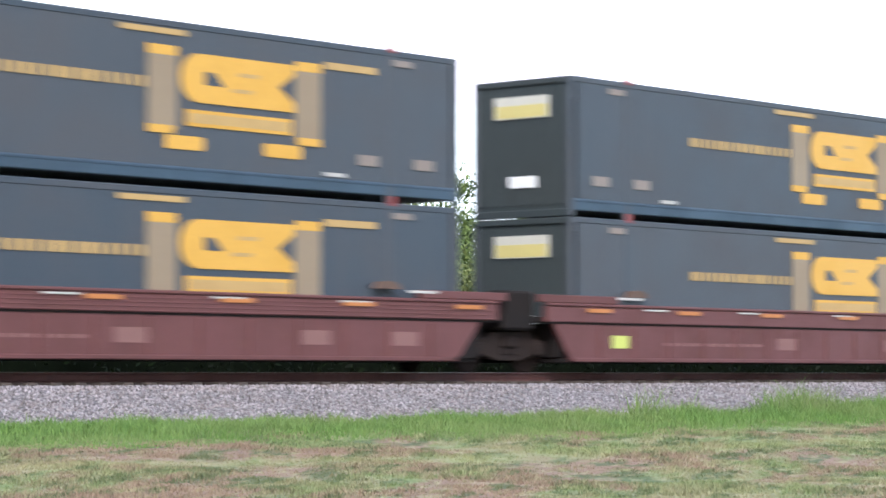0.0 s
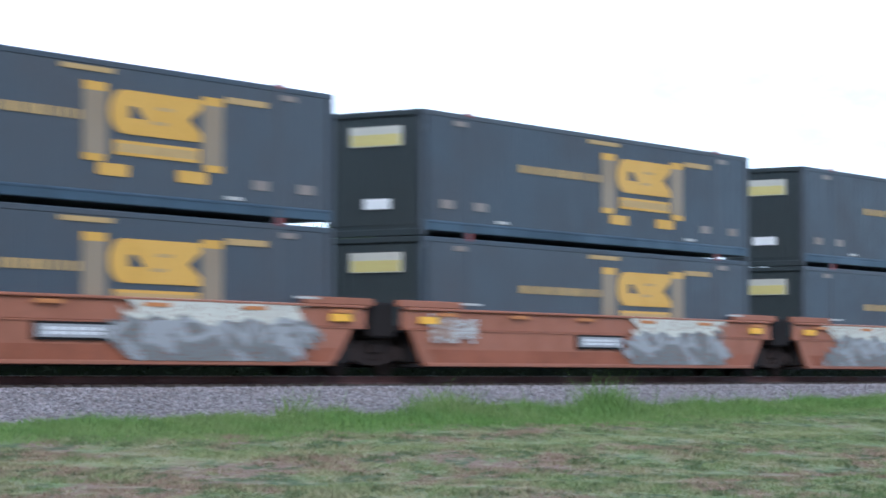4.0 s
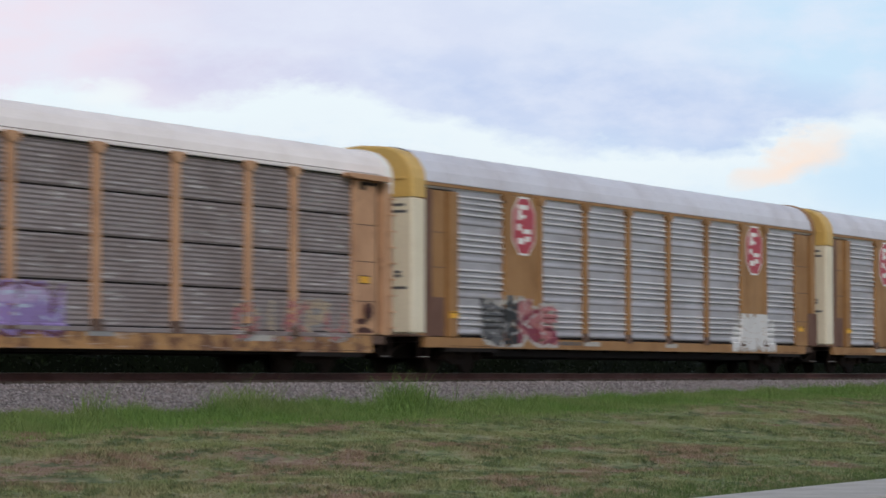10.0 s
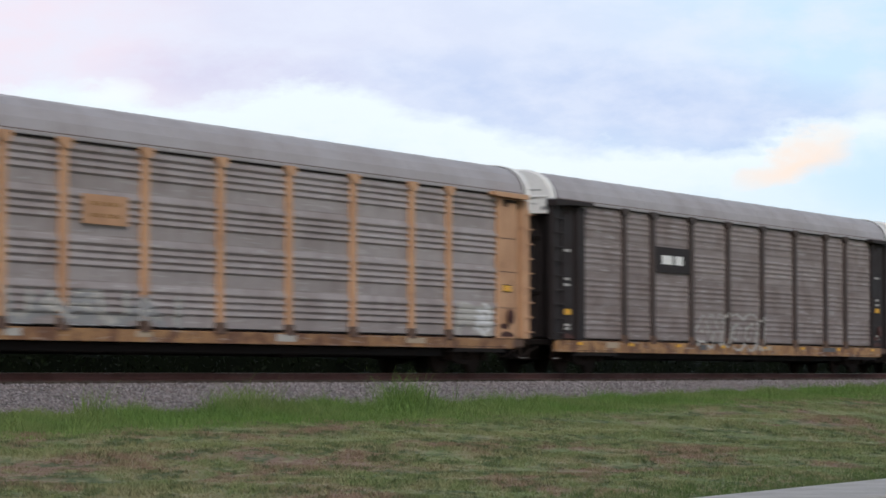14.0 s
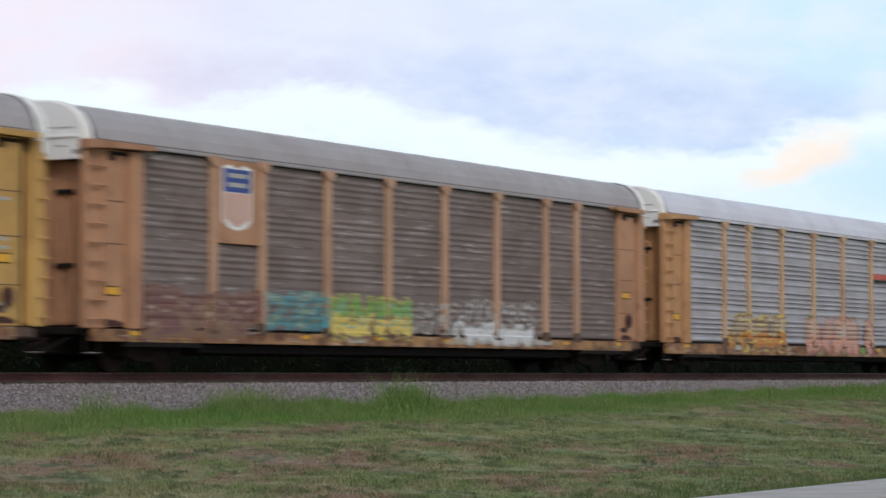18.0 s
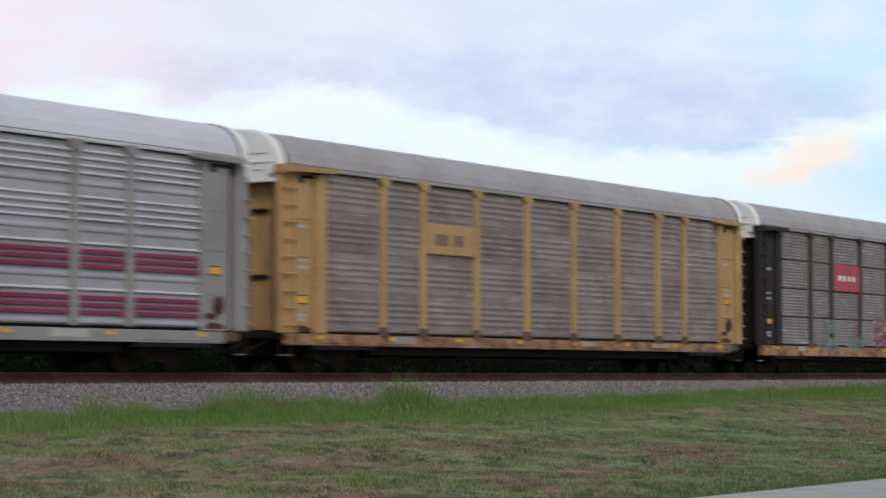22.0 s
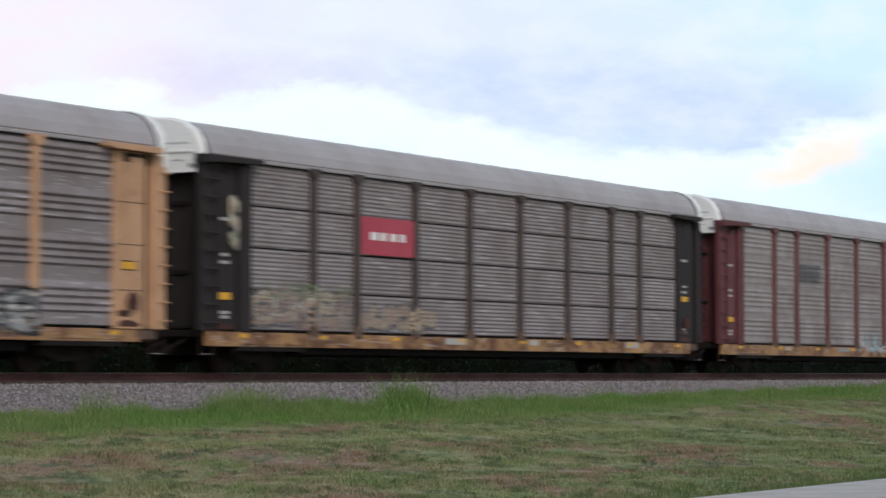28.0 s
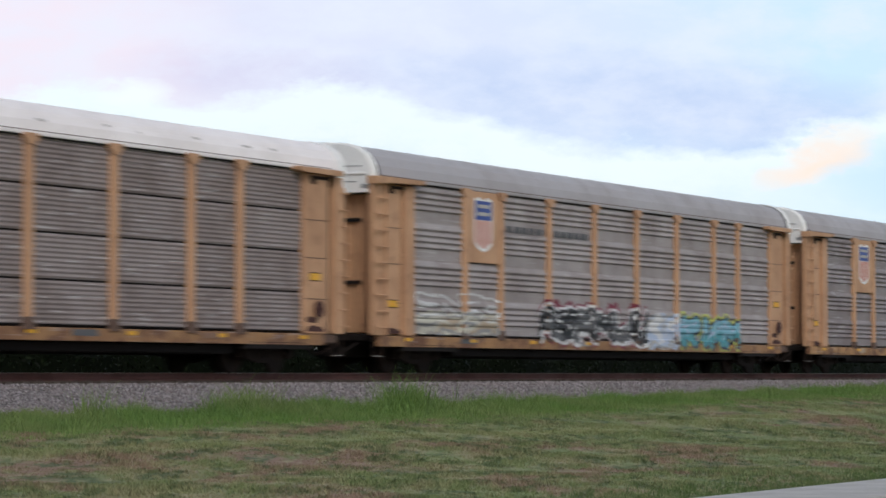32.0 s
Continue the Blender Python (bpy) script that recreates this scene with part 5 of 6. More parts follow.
for k, seed in ((4, 21), (5, 25)):
    c = autorack(k, "brown-orange autorack car with bright silver ribbed panels and red octagonal emblems", BROWN, SILVER, ROOFSILVER, "rib", plates=(1, 7), frame_style="plates", cap=CAPGOLD, reflectors=False, rise=1.12)
    octagon(c, 5.65, 4.0, 1.34, 1.6)
    octagon(c, 21.84, 4.0, 1.34, 1.6)
    door = part("door_shell", MB().box(-0.45, 0.24, -1.528, 1.528, 0.99, 4.455, 0.05).build("door_shell", CREAMPAINT), c, "cream painted door shell wrapped round the end")
    for y0, y1, z in ((-1.30, -0.85, 4.22), (-1.36, -0.80, 4.05), (-1.20, -1.00, 2.52), (-1.20, -1.00, 2.42), (-1.36, -0.70, 2.12)):
        part("data_stencil", MB().box(-0.456, -0.449, y0, y1, z, z + 0.07, 0.001).build("data_stencil", SP["dgrey"]), door, "small dark stencilled data")
    part("shell_hem", MB().box(-0.44, 0.22, -1.50, 1.50, 0.93, 0.985, 0.01).build("shell_hem", FOOT), door, "dark hem of the door shell")
    # flat dark brown strip paints the shade beside the door shell
    part("door_groove", MB().box(0.245, 0.60, -1.507, -1.49, 0.94, 4.69, 0.004).build("door_groove", DARKBROWN), c, "dark brown strip for the shaded groove beside the door shell")
    part("stain", MB().box(0.605, 1.30, -1.472, -1.455, 0.95, 1.95, 0.006).build("stain", DARKBROWN), c, "dark rusty lower end plate")
    part("stain", MB().box(26.52, 27.34, -1.532, -1.30, 0.95, 2.05, 0.006).build("stain", DARKBROWN), c, "dark rusty foot of the ladder column")
    for x, y in ((1.47, -1.535), (25.62, -1.52)):
        part("placard", MB().box(x, x + 0.46, y - 0.014, y + 0.002, 1.42, 1.60, 0.002).build("placard", REFLECT), c, "small yellow placard")
        part("placard_line", MB().box(x, x + 0.46, y - 0.018, y - 0.012, 1.56, 1.585, 0.001).build("placard_line", STEEL), c, "dark line on the placard")
    bars(c, 7.3, 9.2, 0.76, 0.90, 6, SP["dgrey"], -1.506, "dark stencilled lettering bars")
    if k == 4:
        graffiti(c, "rib_plates", 3.3, 5.7, 0.68, 2.10, ("pale", "dgrey", "black", "grey", "dgrey"), seed, "black graffiti with pale edges", 2, 0.24, 0.08, 0.0, dome=0.25, spikes=3, forms=("snake", "bow"))
        graffiti(c, "rib_plates", 5.3, 7.7, 0.68, 2.05, ("pale", "rose", "maroon", "pale", "rose"), seed + 4, "dark red graffiti with pale edges", 2, 0.22, 0.08, 0.0, dome=0.25, spikes=3, forms=("fork", "comb"))
        graffiti(c, "rib_plates", 20.0, 23.7, 0.68, 1.95, ("pale", "white", "white", "white", "grey"), seed + 1, "whitish fan-shaped graffiti", 5, 0.24, 0.04, 0.0, dome=0.45, spikes=9)

c = autorack(6, "yellow autorack car with dull grey ribbed panels and grey roof", YELLOW, PALEPANEL, ROOFGREY, "mid", reflectors=False)
panel_emblem(c, 7.25, 8.85, 3.1, 3.72, YELLOW, BROWN, "small orange board with brown bars", ((0.2, 0.4), (0.6, 0.8)), 5)
graffiti(c, "mid", 1.95, 3.5, 0.98, 1.95, ("pale", "white", "white", "white"), 31, "white paint blotch", 2, 0.26, 0.06, dome=0.2)
graffiti(c, "mid", 4.7, 11.5, 0.98, 1.75, ("grey", "pale", "grey", "pale"), 32, "pale worn graffiti", 6, 0.08, 0.03)
graffiti(c, "mid", 23.2, 25.2, 0.98, 1.9, ("pale", "pale", "white", "pale"), 33, "pale worn graffiti", 2, 0.12, 0.05)

c = autorack(7, "black autorack car with dark grimy panels and white outline graffiti", BLACK, DIRTY, ROOFGREY, "soft", sill=YELLOW, sill_low=0.60)
panel_emblem(c, 6.78, 9.36, 3.05, 3.82, BLACK, WHITE, "black board with white plain lettering shapes", ((0.25, 0.75),), 2)
graffiti(c, "soft", 9.8, 15.4, 0.72, 2.05, ("pale", "dgrey", "grey", "white"), 41, "white outline graffiti", 6, 0.13, 0.06, hollow=True, dome=0.15)

c = autorack(8, "bright yellow autorack car with grimy panels and shield emblem", GOLD, DIRTY, ROOFGREY, "slat", plates=(1,))
shield(c, 5.65, 3.1, 1.25, 1.55, red=SP["rose"], bl=SP["navy"])
for b in range(9):
    tones = (("ash", "grey", "moss", "grey", "green"), ("dgrey", "grey", "pale", "grey", "teal"), ("ash", "moss", "grey", "pale", "grey"))[b % 3]
    graffiti(c, "slat", POSTS[b] + 0.16, POSTS[b + 1] - 0.16, 0.98, 1.90 + 0.08 * math.sin(b), tones, 45 + b, "pale and green faded graffiti along the foot", 3, 0.15, 0.04, 0.0, sparse=True)

c = autorack(9, "faded orange autorack car with brown grimy panels and shield emblem", TAN, BROWNPANEL, ROOFGREY, "soft", plates=(1,))
shield(c, 5.55, 3.2, 1.2, 1.5, red=SP["salmon"])
graffiti(c, "soft", 2.0, 6.6, 0.70, 1.95, ("brown", "faint", "brown", "tan", "faint"), 51, "dark red faded graffiti", 4, 0.20, 0.04, 0.05)
graffiti(c, "soft", 6.7, 9.5, 0.98, 1.95, ("teal", "mint", "teal", "mint"), 52, "faded teal graffiti", 4, 0.09, 0.04, sparse=True)
graffiti(c, "soft", 9.5, 13.6, 0.78, 1.95, ("brown", "yellow", "green", "mint", "lime"), 53, "yellow-green graffiti", 5, 0.18, 0.04, 0.05, split=0.5)
graffiti(c, "soft", 13.6, 15.6, 0.98, 1.85, ("pale", "grey", None, "pale"), 55, "pale outline tag", 3, 0.10, 0.04, split=0.0)
graffiti(c, "soft", 15.7, 20.2, 0.72, 1.98, ("pale", "white", None, "white", "grey"), 54, "white graffiti, its upper half in outline", 5, 0.18, 0.05, split=0.45)

c = autorack(10, "yellow autorack car with silver ribbed panels and large bright graffiti", ORANGE, DULLSILVER, ROOFSILVER, "rib", sill_low=0.60)
flat(c, "stripe", rect(18.2, 20.7, 3.42, 3.62), ORANGERED, -1.49, "orange-red stripe")
flat(c, "stripe", rect(18.2, 20.2, 3.30, 3.39), BLACK, -1.49, "black stripe")
graffiti(c, "rib", 4.9, 9.9, 0.66, 1.98, ("brown", "orange", "sand", "yellow", "yellow"), 61, "orange and brown graffiti", 5, 0.17, 0.07, 0.05, dabs=5, split=0.5)
graffiti(c, "rib", 11.6, 18.3, 0.64, 2.05, ("rose", "salmon", "peach", "pale", "green"), 62, "large salmon-pink graffiti with green edges", 5, 0.36, 0.05, 0.0, dabs=9, dome=0.12, split=0.45)
graffiti(c, "rib", 20.4, 25.3, 0.64, 1.80, ("grey", "ice", "white", "lime", "lime"), 63, "white and yellow graffiti", 5, 0.19, 0.04, 0.04, dabs=6, dome=0.1)

c = autorack(11, "grey autorack car with silver ribbed panels and maroon stripes", GREY, SILVER, ROOFSILVER, "rib")
for row in (0, 1):
    for b in range(9):
        if row == 0 and b < 3:
            continue
        x0, x1 = POSTS[b] + 0.13, POSTS[b + 1] - 0.13
        for i in range(3):
            me = shared(("stripe", round(x1 - x0, 2)), lambda: MB().box(0.0, x1 - x0, Y_PANEL - 0.0605, Y_PANEL - 0.01, -0.05, 0.05, 0.012).build("stripe", STRIPE))
            part("stripe", me, c, "maroon painted rib", at=(x0, 0, Z_SILL + ROW * (row + 0.30 + 0.16 * i)))
e = panel_emblem(c, 6.78, 9.36, 3.98, 4.74, RED, WHITE, "dark red board with white bars", ((0.22, 0.42), (0.52, 0.78)), 6)
graffiti(c, "rib", 1.95, 6.5, 0.66, 2.12, ("navy", "ice", "ice", "white", "lime"), 71, "ice-blue rounded graffiti with dark edges", 4, 0.25, 0.09, 0.0, dabs=6, forms=("bow", "loop", "flag", "post"))
graffiti(c, "rib", 6.2, 8.2, 0.66, 1.95, ("navy", "teal", "teal", "mint", "lime"), 72, "dark teal graffiti", 1, 0.30, 0.08, 0.0, dabs=4, forms=("flag",))
graffiti(c, "rib", 1.4, 2.3, 0.7, 1.75, ("maroon", "rose", "lime", "lime", "lime"), 73, "red and yellow-green graffiti", 1, 0.22, 0.05, 0.0, forms=("snake",), split=0.4)

c = autorack(12, "dark yellow autorack car with dull ribbed panels and a yellow board", DULLGOLD, DIRTY, ROOFGREY, "soft")
panel_emblem(c, 6.76, 9.36, 3.05, 3.83, DULLGOLD, SP["brown"], "yellow board with brown plain lettering shapes", ((0.2, 0.75),), 2)

c = autorack(13, "black autorack car with grey panels and a red board", BLACK, DULL, ROOFGREY, "slat", sill=YELLOW, sill_low=0.60)
panel_emblem(c, 6.76, 9.36, 2.9, 3.83, RED, WHITE, "red board with white bars", ((0.35, 0.62),), 4)
graffiti(c, "slat", 4.9, 9.7, 0.75, 1.95, ("dimmint", "dimmint", "grey", "dimmint"), 81, "faint mint green graffiti", 4, 0.13, 0.04, sparse=True)
graffiti(c, "slat", 10.9, 16.2, 0.72, 2.05, ("plum", "dimrose", "maroon", "pale", "tan"), 82, "faded pink and red graffiti", 5, 0.15, 0.06, 0.07)
graffiti(c, "slat", 17.8, 20.5, 0.9, 1.6, ("dgrey", "grey", "dgrey", "grey"), 83, "grey faded graffiti", 3, 0.08, 0.04)

c = autorack(14, "yellow autorack car with white roof and an orange emblem plate", YELLOW, DULL, ROOFWHITE, "slat", plates=(1,), rise=0.92)
shield(c, 5.65, 3.45, 0.8, 1.1)

c = autorack(15, "yellow autorack car with dull ribbed panels and green and white emblem", YELLOW, DULL, ROOFGREY, "mid", plates=(1,))
e = flat(c, "emblem", rect(5.08, 6.25, 3.45, 4.42), WHITE, -1.504, "white square emblem with green corner")
flat(e, "emblem_field", [(5.12, 3.49), (6.2, 3.49), (6.21, 3.58), (5.98, 3.62), (5.80, 3.71), (5.66, 3.90), (5.48, 4.02), (5.30, 4.06), (5.12, 4.18)], GREEN, -1.510)
graffiti(c, "mid", 1.9, 5.0, 0.75, 1.7, ("dgrey", "black", "dgrey", "grey"), 91, "dark faded graffiti", 3, 0.10, 0.05)
graffiti(c, "mid", 11.9, 17.7, 0.75, 1.75, ("grey", "pale", "white", "white", "pale"), 92, "pale block graffiti", 6, 0.17, 0.05, 0.06)
graffiti(c, "mid", 18.2, 23.0, 0.75, 1.75, ("black", "dgrey", "grey", "pale"), 93, "black and pale graffiti", 5, 0.13, 0.06)

c = autorack(16, "black autorack car with weathered panels and a bright red board", BLACK, DULL, ROOFGREY, "slat", sill=YELLOW, sill_low=0.60)
panel_emblem(c, 6.76, 9.36, 2.9, 3.83, RED, WHITE, "bright red board with white bars", ((0.35, 0.65),), 4)
graffiti(c, "slat", 2.0, 6.5, 1.02, 1.98, ("dgrey", "sand", "tan", "pale", "tan"), 101, "sand and pink faded graffiti", 5, 0.12, 0.05, 0.0, sparse=True, backing=True)
graffiti(c, "slat", 2.6, 6.4, 1.72, 2.14, ("moss", "moss", "ash", "pale", "moss"), 104, "mossy green faded strokes", 5, 0.05, 0.03, sparse=True)
graffiti(c, "slat", 6.7, 10.6, 0.98, 1.82, ("dgrey", "tan", "sand", "tan", "ash"), 102, "sandy faded graffiti", 5, 0.12, 0.05, sparse=True, dome=0.2)
graffiti(c, "slat", 0.98, 1.40, 2.75, 4.15, ("ash", "sand", "moss", "pale", "ash"), 103, "pale tag on the end plate", 1, 0.10, 0.04, forms=("snake",))

c = autorack(17, "maroon autorack car with weathered ribbed panels", MAROON, MIDPANEL, ROOFGREY, "soft", sill=YELLOW, sill_low=0.60)
bars(c, 6.9, 8.8, 3.10, 3.75, 6, SP["dgrey"], -1.492, "dark worn lettering bars", 3)
graffiti(c, "soft", 12.5, 16.5, 0.75, 1.5, ("grey", "cyan", "pale", "pale"), 111, "faint pale blue graffiti", 4, 0.07, 0.03)

c = autorack(18, "yellow autorack car with grey slatted panels and patched white roof", YELLOW, DIRTY, ROOFWHITE, "slat", rise=0.9)
bars(c, 6.9, 8.6, 3.3, 3.75, 5, SP["dgrey"], -1.467, "dark worn lettering bars", 4)
graffiti(c, "slat", 9.3, 12.6, 0.68, 1.95, ("black", "white", "pale", "white", "black"), 121, "white strokes on a black sprayed field", 6, 0.035, 0.05, backing=True)

ROOFSMUDGE = paint("dark_roof_smudge", (0.46, 0.42, 0.41), (0.78, 0.73, 0.72), 0.8, 0.7, streak=False, scale=3)
for i in range(14):
    x = 1.6 + i * 1.78 + 0.4 * math.sin(i * 2.3)
    w, q = 0.26 + 0.12 * math.sin(i * 1.7), 0.35 + 0.2 * math.sin(i * 2.9)
    at = lambda k, a: (x + a, -1.418 + 0.16 * k, 5.100 + 0.222 * k)
    ring = [at(q + 0.16 * math.sin(n * 0.7854), w / 2 * math.cos(n * 0.7854) - 0.03 * math.sin(n * 0.7854)) for n in range(8)]
    mb = MB()
    mb.face(ring)
    part("roof_patch", mb.build("roof_patch", ROOFSMUDGE), c, "dark worn patch on the white roof")

c = autorack(19, "yellow autorack car with dull ribbed panels, shield emblem and bold graffiti", YELLOW, PALEPANEL, ROOFGREY, "mid", plates=(1,))
shield(c, 5.6, 3.2, 1.0, 1.45)
bars(c, 6.95, 9.2, 3.75, 4.0, 6, SP["dgrey"], -1.492, "dark lettering bars")
bars(c, 9.75, 11.9, 3.75, 4.0, 6, SP["dgrey"], -1.492, "dark lettering bars")
graffiti(c, "mid", 2.1, 6.5, 1.35, 2.12, ("white", "pale", "pale", "white"), 131, "white outline graffiti", 4, 0.08, 0.06, hollow=True, forms=("bow", "step", "flag", "loop"))
graffiti(c, "mid", 2.1, 6.5, 0.98, 1.62, ("grey", "cream", "sand", "cream", "cream"), 134, "cream sprayed band", 4, 0.08, 0.05, backing=True)
graffiti(c, "mid", 8.9, 16.0, 0.66, 2.08, ("white", "black", "dgrey", "white", "maroon"), 132, "black and white graffiti with dark red edges", 6, 0.20, 0.07, 0.07, dabs=7)
graffiti(c, "mid", 15.9, 18.2, 0.70, 1.85, ("pale", "white", "ice", "white", "ice"), 135, "icy white graffiti", 2, 0.24, 0.06, backing=True)
graffiti(c, "mid", 18.3, 22.9, 0.66, 1.92, ("navy", "teal", "cyan", "ice", "lime"), 133, "teal and blue graffiti with yellow edges", 4, 0.22, 0.05, 0.08, split=0.45)

c = autorack(20, "yellow autorack car with grey ribbed panels and shield emblem", YELLOW, DULL, ROOFGREY, "mid", plates=(1,))
shield(c, 5.6, 3.2, 1.0, 1.45)


# ---- double-stacked containers in well cars ----
CL, CH, CW = 16.15, 2.88, 1.295     # length, height, half width


def container_shell():
    """Side sheets with shallow upright corrugation, roof and floor."""
    mb = MB()
    n = 46
    step = (CL - 0.5) / n
    for s in (-1, 1):
        prof = []
        for i in range(n):
            a = 0.25 + i * step
            prof += [(a, 0.0), (a + step * 0.8, 0.0), (a + step * 0.84, 0.006), (a + step * 0.96, 0.006)]
        prof.append((CL - 0.25, 0.0))
        y = s * (CW - 0.012)
        ring = lambda z: [(x, y - s * d, z) for x, d in prof]
        lo, hi = ring(0.36), ring(CH - 0.12)
        mb.loft([lo, hi] if s < 0 else [hi, lo], caps=False, closed=False)
    mb.box(0.1, CL - 0.1, -CW + 0.03, CW - 0.03, CH - 0.07, CH - 0.02, 0.01)
    mb.box(0.1, CL - 0.1, -CW + 0.03, CW - 0.03, 0.12, 0.2, 0.01)
    return mb.build("shell", TEAL)


def rounded(x0, x1, z0, z1, r, n=5):
    out = []
    for cx, cz, a0 in ((x1 - r, z0 + r, -90), (x1 - r, z1 - r, 0), (x0 + r, z1 - r, 90), (x0 + r, z0 + r, 180)):
        out += [(cx + r * math.cos(radians(a0 + 90 * i / n)), cz + r * math.sin(radians(a0 + 90 * i / n))) for i in range(n + 1)]
    return out


def make_container():
    c = thing("container", "blue-grey steel container with a yellow emblem on its side", "container", "double-stacked containers")
    part("shell", container_shell(), c, "shallow-ribbed blue-grey side sheets")
    for s in (-1, 1):
        y0, y1 = (-CW, -CW + 0.10) if s < 0 else (CW - 0.10, CW)
        part("bottom_rail", MB().box(0.12, CL - 0.12, y0, y1, 0.12, 0.37, 0.02).box(0.12, CL - 0.12, y0 - 0.01 * (s < 0), y1 + 0.01 * (s > 0), 0.30, 0.345, 0.008).build("bottom_rail", TEALRAIL), c, "blue bottom rail")
        part("top_rail", MB().box(0.12, CL - 0.12, y0, y1, CH - 0.13, CH, 0.02).build("top_rail", TEAL), c)
        for x in (0.0, 1.85, CL - 2.05, CL - 0.16):
            part("post", MB().box(x, x + (0.16 if x in (0.0, CL - 0.16) else 0.2), y0 - 0.002, y1 + 0.002, 0.0, CH - 0.005, 0.015).build("post", TEAL), c)
        for x in (1.9, CL - 2.0):
            for z in (CH - 0.06, 0.02):
                part("corner_casting", MB().box(x - 0.02, x + 0.20, y0 - 0.006, y1, z, z + 0.1, 0.01).build("corner_casting", paint("worn_red_casting", (0.25, 0.05, 0.05), (0.1, 0.04, 0.04), 0.4)), c, "red corner casting")
    # ends
    wall = part("front_wall", MB().box(0.05, 0.11, -CW + 0.08, CW - 0.08, 0.15, CH - 0.1, 0.01).build("front_wall", TEALEND), c, "ribbed dark end wall")
    rib = MB().box(0.015, 0.052, -0.05, 0.05, 0.25, CH - 0.2, 0.01).build("rib", TEALEND)
    for i in range(9):
        part("rib", rib, wall, at=(0, -1.08 + i * 0.27, 0))
    part("bottom_beam", MB().box(0.0, 0.12, -CW + 0.005, CW - 0.005, 0.0, 0.16, 0.015).build("bottom_beam", TEALEND), c)
    part("top_beam", MB().box(0.0, 0.12, -CW + 0.005, CW - 0.005, CH - 0.14, CH - 0.004, 0.015).build("top_beam", TEALEND), c)
    for s in (-1, 1):
        y0, y1 = (-1.2, -0.01) if s < 0 else (0.01, 1.2)
        d = part("door", MB().box(CL - 0.10, CL - 0.04, y0, y1, 0.18, CH - 0.15, 0.012).build("door", TEAL), c, "blue-grey end door")
        for q in (0.3, 0.7):
            y = y0 + (y1 - y0) * q
            part("lock_rod", MB().tube((CL - 0.015, y, 0.2), (CL - 0.015, y, CH - 0.2), 0.02).build("lock_rod", STEEL), d)
    part("sign", MB().box(0.0, 0.012, -0.75, 0.72, 2.06, 2.52, 0.004).build("sign", SP["cream"]), c, "pale sign on the end")
    part("sign_band", MB().box(-0.004, 0.002, -0.70, 0.67, 2.08, 2.34, 0.002).build("sign_band", SIGN), c, "yellow band of the sign")
    part("sign", MB().box(0.0, 0.012, -0.42, 0.32, 0.62, 0.86, 0.004).build("sign", WHITE), c, "small white label on the end")
    # side emblem: yellow block between two square brackets, and bars of lettering
    y = -CW - 0.004
    e = flat(c, "emblem", [p for p in rounded(8.82, 11.62, 1.50, 2.36, 0.42) if p[0] < 10] + [(11.62, 1.50), (11.62, 2.36)], LOGO, y, "large yellow emblem block with dark notches")
    flat(e, "emblem_notch", [(9.40, 1.82), (9.86, 1.82), (9.62, 2.05), (9.40, 2.05)], TEAL, y - 0.005)
    flat(e, "emblem_notch", [(11.22, 1.92), (11.63, 1.66), (11.63, 2.18)], TEAL, y - 0.005)
    for x, z in ((10.18, 2.03), (10.02, 1.74)):
        flat(e, "emblem_notch", [(x, z), (x + 0.50, z), (x + 0.56, z + 0.07), (x + 0.06, z + 0.07)], LETTER, y - 0.005, "worn ochre notch")
    flat(c, "emblem_bar", rect(8.95, 11.55, 1.08, 1.37), LOGO, y, "yellow bar under the emblem")
    flat(c, "emblem_bar", rect(9.02, 11.48, 1.14, 1.31), LETTER, y - 0.005, "worn ochre lettering bar")
    for a, b in ((8.05, 8.74), (11.64, 12.30)):
        flat(c, "bracket", rect(a, b, 1.00, 2.42), LOGODIM, y, "ochre bracket")
        flat(c, "bracket", rect(a, b, 2.27, 2.44), LOGO, y - 0.004)
    flat(c, "bracket", rect(8.05, 8.66, 0.92, 1.06), LOGO, y - 0.004)
    flat(c, "bracket", rect(11.7, 12.3, 0.92, 1.06), LOGO, y - 0.004)
    flat(c, "wheel_mark", rounded(8.46, 9.38, 0.66, 0.90, 0.06), LOGO, y)
    flat(c, "wheel_mark", rounded(10.85, 11.80, 0.66, 0.90, 0.06), LOGO, y)
    bars(c, 4.15, 8.0, 1.64, 1.91, 19, LETTER, y, "worn yellow lettering bar")
    flat(c, "lettering", rect(7.4, 8.95, 2.63, 2.73), LETTER, y, "short yellow lettering bar")
    flat(c, "lettering", rect(12.4, 13.8, 2.37, 2.50), LETTER, y, "short yellow lettering bar")
    for x, z in ((0.75, 0.65), (2.15, 0.65), (13.3, 0.65), (14.85, 0.65)):
        part("placard", MB().box(x, x + 0.55, y - 0.006, y, z, z + 0.2, 0.003).build("placard", PLACARD), c, "small tan placard")
    for x in (3.1, 12.4):
        part("placard", MB().box(x, x + 0.55, y - 0.006, y, 0.40, 0.47, 0.003).build("placard", SP["pale"]), c, "small pale label")
    for x in (1.3, 14.25):
        part("placard", MB().box(x, x + 0.55, y - 0.006, y, 2.58, 2.70, 0.003).build("placard", PLACARD), c)
    return c


